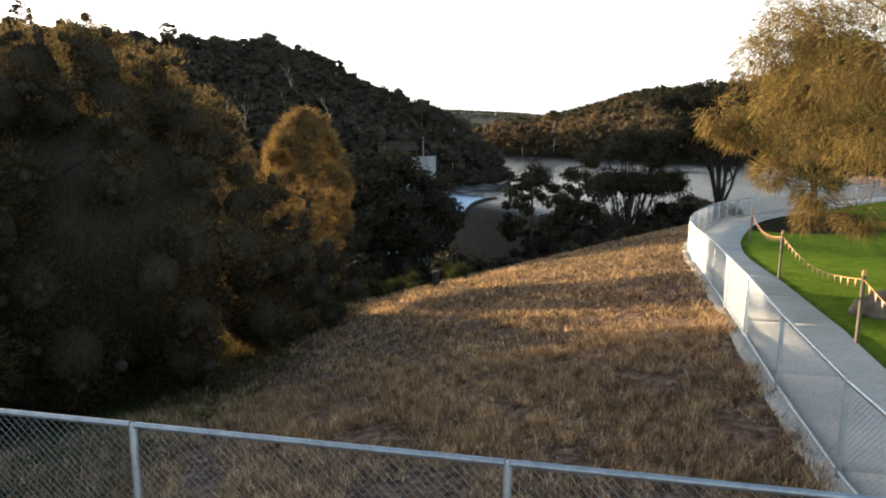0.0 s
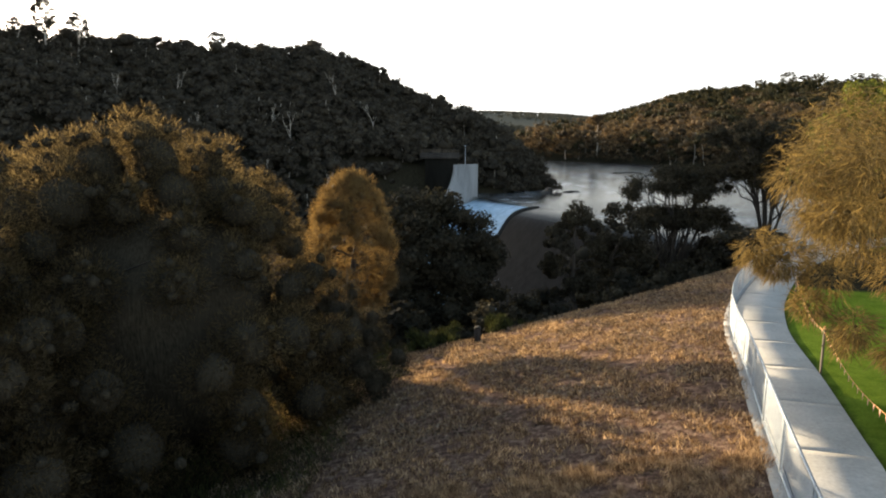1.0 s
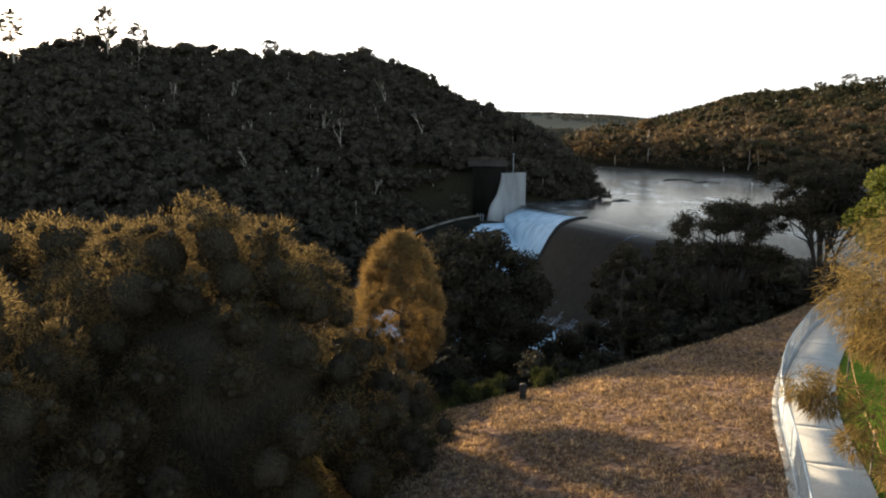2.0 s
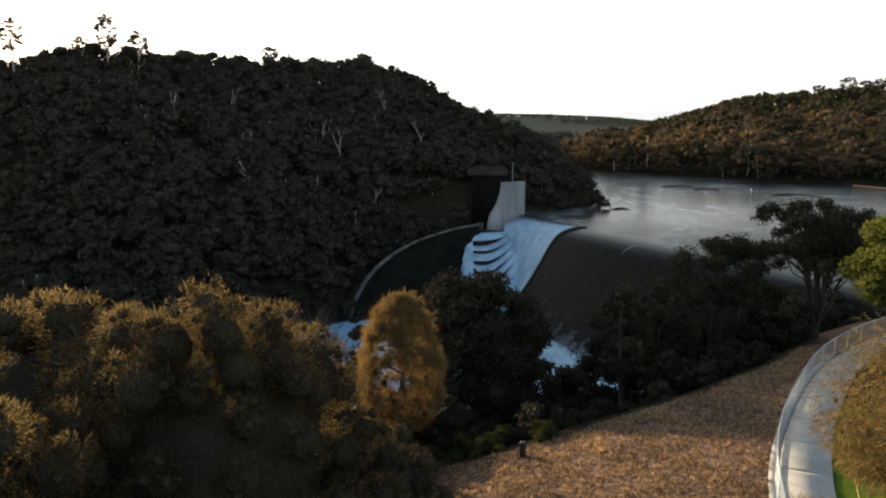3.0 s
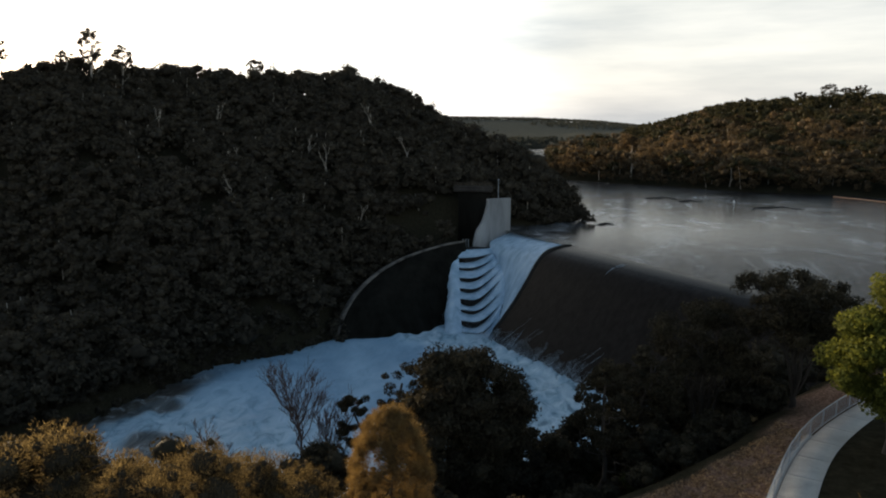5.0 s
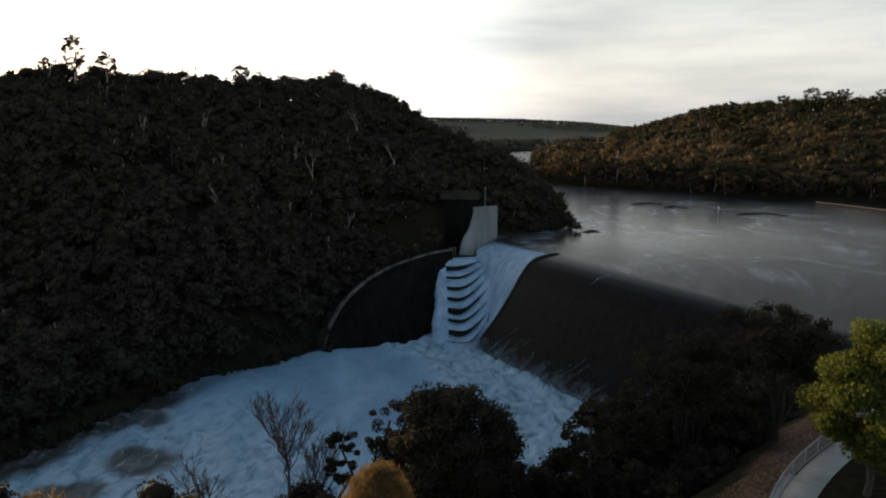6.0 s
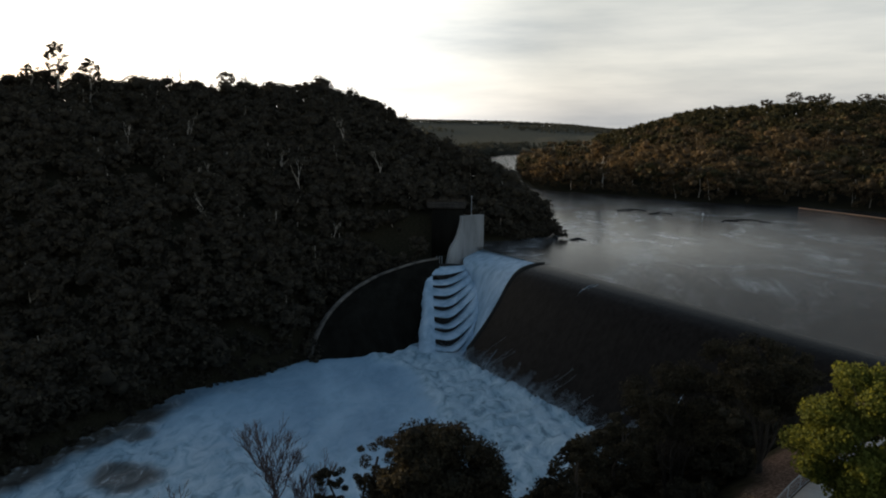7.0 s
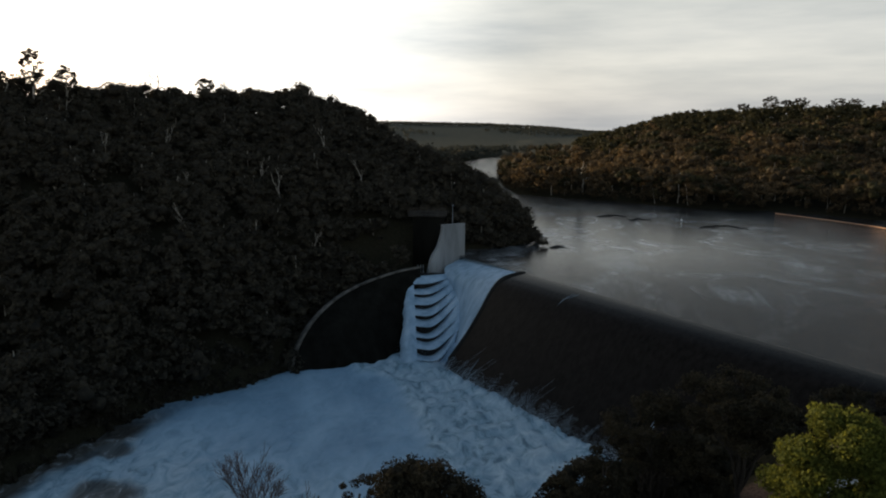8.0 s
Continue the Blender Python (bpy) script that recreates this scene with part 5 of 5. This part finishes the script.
pts = scatter(5000, -50, 14, 205, 268, on_abutment, 177)
wood_patch("abutment_scrub", "dark scrub round the dam's abutment", pts[:230], hg.uniform(3.0, 6.0, 230), LEAF_WOODS, 178, size=0.7, count=18, clumps=5)
pts = scatter(60, -51, -44, 189, 203, lambda x, y: line_distance(x, y, BANK_LEFT)[0] < 3.0, 179)
wood_patch("wall_end_scrub", "dark scrub at the end of the curved wall", pts[:22], hg.uniform(5.0, 8.0, 22), LEAF_WOODS, 180, size=0.7, count=18, clumps=5)


def on_ridge_line(x, y):
    az = np.degrees(np.arctan2(-x, y))
    # gums past about 39 degrees stand out of view, added to cast shade
    return (line_distance(x, y, RIDGE_LEFT[2:-3])[0] < 7) & (az < 44)


pts = scatter(1700, -215, 10, 215, 355, on_ridge_line, 175)
wood_patch("ridge_gums", "ragged taller gums along the ridge line, the leftmost added unseen to cast shade", pts[:70], hg.uniform(10, 15.5, 70), LEAF_WOODS, 176, size=0.7, count=40, clumps=9, trunk=0.6, lift=0.5)


def on_left_point(x, y):
    z = land(x, y)
    return (z > -1.0) & (z < 9) & (line_distance(x, y, [(27, 260), (2, 262)])[0] < 18)


pts = scatter(3400, -12, 40, 240, 285, on_left_point, 74)
wood_patch("point_scrub", "dark low scrub on the wooded point above the water", pts[:360], hg.uniform(2.5, 6.0, min(360, len(pts))), LEAF_WOODS, 75, size=0.45, count=22, lift=0.5)


pts = scatter(400, -45, 18, 262, 330, lambda x, y: (land(x, y) > 1.0) & (line_distance(x, y, RIDGE_LEFT)[0] < 26), 183)
wood_patch("point_woods", "dark gums on the hill above the wooded point", pts[:170], hg.uniform(6.5, 10, min(170, len(pts))), LEAF_WOODS, 184, size=0.8, count=30, lift=0.5)


for k, (x, y, top, rad) in enumerate(((24.6, 262.0, 5.6, 2.2), (26.2, 260.4, 3.9, 1.7), (27.4, 259.4, 2.2, 1.2), (22.6, 264.5, 6.6, 2.0), (25.6, 258.4, 2.4, 1.4))):
    leafy_tree("scrub_tree", x, y, top, rad, "scraggly dark scrub tree standing in the flooded margin", LEAF_WOODS, 210 + k, clumps=16, count=60, size=0.3,
               base=-0.6, crown_low=0.5, solid=0.3, limbs=7)


def on_far_shore(x, y):
    z = land(x, y)
    d, _, side = line_distance(x, y, SHORE_RIGHT)
    az = np.degrees(np.arctan2(x, y))
    return (side > 0) & (z > 0.6) & (az > 0) & (az < 37) & (d < 500)


pts = scatter(16000, 20, 520, 240, 980, on_far_shore, 76)
order = np.argsort(np.hypot(pts[:, 0], pts[:, 1]) + 750 * np.random.default_rng(5).random(len(pts)))
pts = pts[order][:1250]
pts = pts[(np.hypot(pts[:, 0] - 69, pts[:, 1] - 450) > 7) & (np.hypot(pts[:, 0] - 88, pts[:, 1] - 450) > 9) & (line_distance(pts[:, 0], pts[:, 1], [(69, 450), (60, 395)])[0] > 6) & (line_distance(pts[:, 0], pts[:, 1], [(88, 450), (80, 400)])[0] > 6)]
# more gold at the left tip: its warm sunlight is put into leaf colour
tone = wobble(pts[:, 0], pts[:, 1], 19.0) + 0.7 * step01(np.hypot(pts[:, 0] - 40, pts[:, 1] - 480), 90, 30) + 0.5 * np.random.default_rng(6).normal(size=len(pts))
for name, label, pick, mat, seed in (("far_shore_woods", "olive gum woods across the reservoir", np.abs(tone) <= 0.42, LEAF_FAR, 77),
                                     ("golden_gums", "golden gums across the reservoir, warm sunlight partly put into their colour", tone > 0.42, LEAF_FAR_GOLD, 771),
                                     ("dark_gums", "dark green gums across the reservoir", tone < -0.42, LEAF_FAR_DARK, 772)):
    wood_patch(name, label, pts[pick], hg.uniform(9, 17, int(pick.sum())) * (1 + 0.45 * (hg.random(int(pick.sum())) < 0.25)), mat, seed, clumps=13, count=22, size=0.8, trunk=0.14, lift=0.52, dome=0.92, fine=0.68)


def on_upland(x, y):
    az = np.degrees(np.arctan2(x, y))
    r = np.hypot(x, y)
    return (az > 8) & (az < 37) & (r > 640) & (r < 1120) & (line_distance(x, y, SHORE_RIGHT)[2] > 0)


pts = scatter(5000, 80, 680, 500, 1110, on_upland, 181)
wood_patch("upland_woods", "dark gum woods on the rise behind the far shore", pts[:1100], hg.uniform(10, 20, 1100), LEAF_FAR_DARK, 182, clumps=4, count=14, size=2.1, lift=0.5)
wood_patch("upland_scrub", "dark scrub under the gums on the rise", pts[1100:2300], hg.uniform(6, 9, len(pts[1100:2300])), LEAF_FAR_DARK, 183, clumps=4, count=10, size=1.6, lift=0.3)


def on_back(x, y):
    z = land(x, y)
    d = line_distance(x, y, RIDGE_BACK)[0]
    return (z > 1) & (d < 110) & (np.degrees(np.arctan2(x, y)) > -14) & (y > 380)


pts = scatter(2500, -160, 40, 380, 930, on_back, 78)
wood_patch("inlet_woods", "dark woods along the narrow inlet", pts[:300], hg.uniform(8, 13, 300), LEAF_WOODS, 79, clumps=5, count=16, size=1.6)


def on_inlet_bank(x, y):
    d, _, side = line_distance(x, y, INLET_BANK)
    return (side > 0) & (d > 2) & (d < 75) & (y > 700)


pts = scatter(3000, -190, 130, 700, 1110, on_inlet_bank, 191)
wood_patch("inlet_bank_woods", "dark low woods on the far bank of the inlet", pts[:420], hg.uniform(8, 15, min(420, len(pts))), LEAF_HAZED, 192, clumps=4, count=12, size=1.8, lift=0.5)


def on_ridge(x, y):
    r = np.hypot(x, y)
    return (r > 1050) & (r < 2740) & ((r > 2380) & (r < 2760) | (wobble(x, y, 120.0) > 0.1))


pts = scatter(16000, -700, 900, 1000, 2980, on_ridge, 80)
pts = pts[np.argsort(-np.hypot(pts[:, 0], pts[:, 1]) + 900 * np.random.default_rng(8).random(len(pts)))]
wood_patch("distant_woods", "distant wooded ridge and paddock trees on the horizon", pts[:3400], hg.uniform(12, 21, min(3400, len(pts))), LEAF_HAZED, 81, clumps=2, count=7, size=3.6, lift=0.2)


# trees that stand out on the skylines and shores
def gum_tree(x, y, top, radius, label, seed, mat=LEAF_WOODS, low=0.55, clumps=16, size=0.7, count=110, solid=0.5, fine=1.0):
    return leafy_tree("gum_tree", x, y, top, radius, label, mat, seed, clumps=clumps, count=count, size=size,
                      crown_low=ground_at(x, y) + (top - ground_at(x, y)) * low, solid=solid, fine=fine, bark=BARK_PALE, limbs=8)


gum_tree(-162.0, 264.0, 70.3, 5.2, "tall ragged gum standing above the ridge", 91, low=0.42, clumps=67, count=60, size=0.42, solid=0.2, fine=0.62)
gum_tree(-153.0, 270.0, 64.6, 5.0, "ragged gum on the ridge", 92, low=0.4, clumps=62, count=60, size=0.42, solid=0.2, fine=0.62)
gum_tree(-168.5, 258.5, 62.5, 4.2, "ragged gum on the ridge", 97, low=0.4, clumps=52, count=60, size=0.42, solid=0.2, fine=0.62)
gum_tree(-188.0, 246.0, 67.0, 5.0, "tall ragged gum on the ridge", 98, low=0.45, clumps=62, count=60, size=0.42, solid=0.2, fine=0.62)
gum_tree(-118.0, 318.0, 63.5, 4.4, "ragged gum on the ridge", 99, low=0.4, clumps=52, count=60, size=0.42, solid=0.2, fine=0.62)
gum_tree(-58.0, 328.5, 53.5, 4.0, "round-crowned gum on the ridge", 93)
gum_tree(-46.0, 318.0, 48, 3.6, "round-crowned gum on the ridge", 94)
gum_tree(69.0, 450.0, 29.0, 6.0, "tall white-trunked gum on the far shore", 95, LEAF_FAR_GOLD, 0.62, size=0.8)
gum_tree(88.0, 450.0, 20.5, 4.5, "golden rounded gum on the far shore", 96, LEAF_FAR_GOLD, 0.2, clumps=30, size=0.7)
for k, (x, y, top, r) in enumerate(((345, 860, 27, 10), (362, 855, 22, 9), (385, 870, 25, 10), (412, 840, 24, 10), (436, 850, 25, 11), (322, 880, 22, 8), (470, 830, 24, 10), (500, 820, 25, 10), (268, 900, 18, 8), (452, 812, 22, 9))):
    gum_tree(x, y, ground_at(x, y) + top, r, "tall dark gum standing above the far woods", 100 + k, LEAF_WOODS, 0.45, clumps=64, size=0.75, count=44, solid=0.15, fine=0.55)
for k, (x, y, top, base) in enumerate(((-85.6, 349, 67, 52), (-110, 322, 69, 51), (-132, 304, 70, 52))):
    bare_tree("dead_gum", x, y, top, base, "bare grey dead gum above the ridge line", 110 + k, 2.6, BARK_PALE, 5, 0.3, kids=2)
for k, (x, y, h) in enumerate(((-78, 262, 19), (-68, 250, 17), (-96, 236, 16), (-58, 285, 18), (-112, 262, 17), (-41, 270, 15), (-88, 215, 13), (-52, 232, 13), (-125, 240, 15), (-70, 225, 12))):
    z0 = ground_at(x, y)
    bare_tree("dead_gum", x, y, z0 + h, z0, "bare pale trunk among the dark woods", 120 + k, 1.2, BARK_PALE, 2, 0.26, kids=2)


# ---- shrubs, grass and small things ----
def shrub(x, y, r, seed, label="low green shrub at the edge of the bank", mat=LEAF_SHRUB, h=0.8):
    g = np.random.default_rng(seed)
    z0 = ground_at(x, y)
    ob = tagged(thing("shrub", (x, y, z0)), label, "shrub")
    crown, wood = Bag(), Bag()
    for k in range(9):
        d = ways(1, g)[0] * np.array([1.3, 1.3, 0.3])
        c = d * r * g.uniform(0.3, 1.0) + np.array([0, 0, r * h * g.uniform(0.2, 0.6)])
        lump(crown, c, np.ones(3) * r * 0.2, g, BALL1, 0.25)
        w = ways(190, g)
        way = w * 0.5 + np.array([0, 0, 0.6]) + g.normal(0, 0.3, (190, 3))
        way /= np.linalg.norm(way, axis=1)[:, None]
        sprays(crown, c + w * r * 0.4 * g.uniform(0.2, 1.1, 190)[:, None], way, 0.3 * max(r, 0.6), 0.05 * max(r, 0.8), g)
        tube(wood, [(0, 0, -0.1), tuple(c)], [0.03, 0.01], 5)
    part("foliage", crown.mesh("foliage", mat), ob)
    part("stems", wood.mesh("stems", BARK), ob)


for k, (x, y, r) in enumerate(((4.7, 39.0, 0.9), (-2.6, 30.6, 0.8), (-1.2, 31.2, 0.7), (0.8, 31.6, 0.7), (-5.5, 29.0, 0.8), (-6.5, 25.5, 0.7), (-5.5, 22.0, 0.6),
                               (2.2, 35.0, 0.7), (8.0, 42.5, 0.9), (12.5, 46.5, 0.9), (16, 50, 1.0), (-3.8, 31.5, 0.9))):
    shrub(x, y, r, 140 + k)
for k, (x, y, r) in enumerate(((44, 96, 3), (50, 100, 3), (38, 98, 3.2), (57, 98, 3), (32, 104, 3), (64, 100, 3), (26, 110, 3), (70, 96, 3), (62, 108, 2.5), (44, 108, 2.5))):
    shrub(x, y, r, 160 + k, "dark brown scrub on the dam's shaded abutment", LEAF_DARK)


def build_grass(name, label, n, x0, x1, y0, y1, keep, length, width, mat, seed, tuft=1):
    p = scatter(n, x0, x1, y0, y1, keep, seed)
    g = np.random.default_rng(seed + 1)
    # tufts: blades gather round scattered hearts
    p = np.repeat(p[::tuft], tuft, 0)[:len(p)]
    p = p + g.normal(0, 0.045 if tuft > 1 else 0.02, p.shape)
    base = np.stack([p[:, 0], p[:, 1], land(p[:, 0], p[:, 1]) - 0.02], 1)
    way = np.stack([g.normal(0, 0.55, len(p)), g.normal(0, 0.55, len(p)), np.ones(len(p))], 1)
    way /= np.linalg.norm(way, axis=1)[:, None]
    bag = Bag()
    sprays(bag, base, way, length * g.uniform(0.4, 1.5, len(p)), width, g)
    tagged(new(name, bag.mesh(name, mat)), label, "grass", kind="stuff")


def on_bank(x, y):
    d, _, side = line_distance(x, y, PLATEAU_EDGE)
    off = fence_x(np.clip(y, 4, 62)) - x
    return (side <= 0) & (off > 0.1) & (x > -6.5) & (wobble(x, y, 0.35) + 0.6 * wobble(x, y, 0.13, 2.0) > -0.25)


build_grass("dry_grass", "dry brown grass and weeds on the bank", 330000, -7, 17, 12, 46, on_bank, 0.16, 0.024, DRY_GRASS, 201, tuft=7)
build_grass("near_dry_grass", "tall bleached dry grass inside the boundary fence", 260000, -7, 6, 1.5, 13, on_bank, 0.2, 0.011, DRY_GRASS, 211, tuft=6)


build_grass("bank_grass", "rough dull green grass and weeds under the trees", 60000, -16, -2, 2, 32,
            lambda x, y: (x + 0.9 * wobble(x, y, 1.0) < -3.6) & (wobble(x, y, 0.5) > -0.5), 0.24, 0.03, BANK_GRASS, 207)


def build_litter():
    """Pale dead leaves and bits of bark that lie in the grass."""
    p = scatter(95000, -6, 17, 1.5, 48, lambda x, y: (line_distance(x, y, PLATEAU_EDGE)[2] <= 0) & (fence_x(np.clip(y, 4, 62)) - x > 0.3)
                & (wobble(x, y, 0.8, 4.0) + 0.5 * wobble(x, y, 0.21) > 0.0), 205)
    g = np.random.default_rng(206)
    at = np.stack([p[:, 0], p[:, 1], land(p[:, 0], p[:, 1]) + g.uniform(0.03, 0.13, len(p))], 1)
    bag = Bag()
    leaves(bag, at, np.where(p[:, 1] < 16, 0.05, 0.1), g, 0.5)
    tagged(new("leaf_litter", bag.mesh("leaf_litter", LITTER)), "pale dead leaves and bark in the dry grass", "leaf litter", kind="stuff")


build_litter()


def on_lawn(x, y):
    off = fence_x(np.clip(y, 4, 62)) - x
    return (off < -1.95) & (x < 30) & (y < 52) & (line_distance(x, y, TREE_BED)[0] > 4.1) & (line_distance(x, y, PLATEAU_EDGE)[2] <= 0)


build_grass("lawn_grass", "short green mown grass", 110000, 5.5, 30, 4, 52, on_lawn, 0.06, 0.016, LAWN_GRASS, 203)


def build_rock():
    g = np.random.default_rng(9)
    v, f = BALL3
    k = 1 + 0.12 * np.sin(v[:, 0] * 5 + 1) + 0.1 * np.sin(v[:, 1] * 7) + 0.03 * g.normal(size=len(v))
    bag = Bag()
    bag.add(v * np.array([0.5, 0.36, 0.3]) * k[:, None], f)
    ob = tagged(new("rock", bag.mesh("rock", ROCK, True)), "rough brown boulder lying on the lawn", "rock")
    ob.location = (8.5, 13.4, float(path_height(13.4)) + 0.14)


build_rock()


def build_stakes():
    at = [(6.1, 7.2), (6.8, 11.25), (8.66, 17.95), (11.63, 26.6)]
    tops = []
    for x, y in at:
        z0 = ground_at(x, y)
        ob = tagged(thing("stake", (x, y, z0)), "rusty steel star picket holding the bunting line", "stake", "stakes along the path")
        bag = Bag()
        for a in (0, 2.094, 4.189):
            c, s = math.cos(a), math.sin(a)
            v = [(c * r + -s * w, s * r + c * w, z) for z in (-0.3, 1.22) for r, w in ((0, -0.004), (0.035, -0.004), (0.035, 0.004), (0, 0.004))]
            bag.add(v, [(0, 1, 5, 4), (1, 2, 6, 5), (2, 3, 7, 6), (4, 5, 6, 7)])
        part("picket", bag.mesh("picket", STAKE), ob)
        bag = Bag()
        tube(bag, [(0, 0, 1.19), (0, 0, 1.27)], [0.04, 0.028], 8)
        part("cap", bag.mesh("cap", TAPE, True), ob, "yellow plastic cap")
        tops.append(np.array([x, y, z0 + 1.12]))
    for a, b in zip(tops[:-1], tops[1:]):
        line = tagged(thing("bunting_line", tuple(a)), "sagging line of faded orange and pink bunting", "bunting", "bunting between the stakes")
        n = 17
        t = np.linspace(0, 1, n)
        p = np.outer(t, b - a)
        p[:, 2] -= 0.28 * np.sin(np.pi * t)
        bag = Bag()
        tube(bag, p, 0.008, 5)
        part("cord", bag.mesh("cord", TAPE), line)
        u = (b - a) / np.linalg.norm(b - a)
        flag = Bag()
        flag.add([u * -0.045, u * 0.045, (0.01, 0.015, -0.15), u * -0.045 + (0.004, -0.004, 0), u * 0.045 + (0.004, -0.004, 0), (0.014, 0.011, -0.15)],
                 [(0, 1, 2), (5, 4, 3), (0, 2, 5), (1, 4, 5)])
        me = flag.mesh("flag", BUNTING)
        for q in p[1:-1]:
            part("flag", me, line).location = tuple(q)


build_stakes()


def build_marker():
    z0 = ground_at(-0.25, 29.1)
    ob = tagged(thing("marker_post", (-0.25, 29.1, z0)), "short dark timber marker post with a pale top", "post")
    bag = Bag()
    box(bag, (-0.14, -0.14, -0.3), (0.14, 0.14, 0.62))
    part("shaft", bag.mesh("shaft", BARK_DARK), ob)
    bag = Bag()
    box(bag, (-0.12, -0.12, 0.63), (0.12, 0.12, 0.68))
    part("cap", bag.mesh("cap", CONCRETE_STAIN), ob, "pale cap")


build_marker()
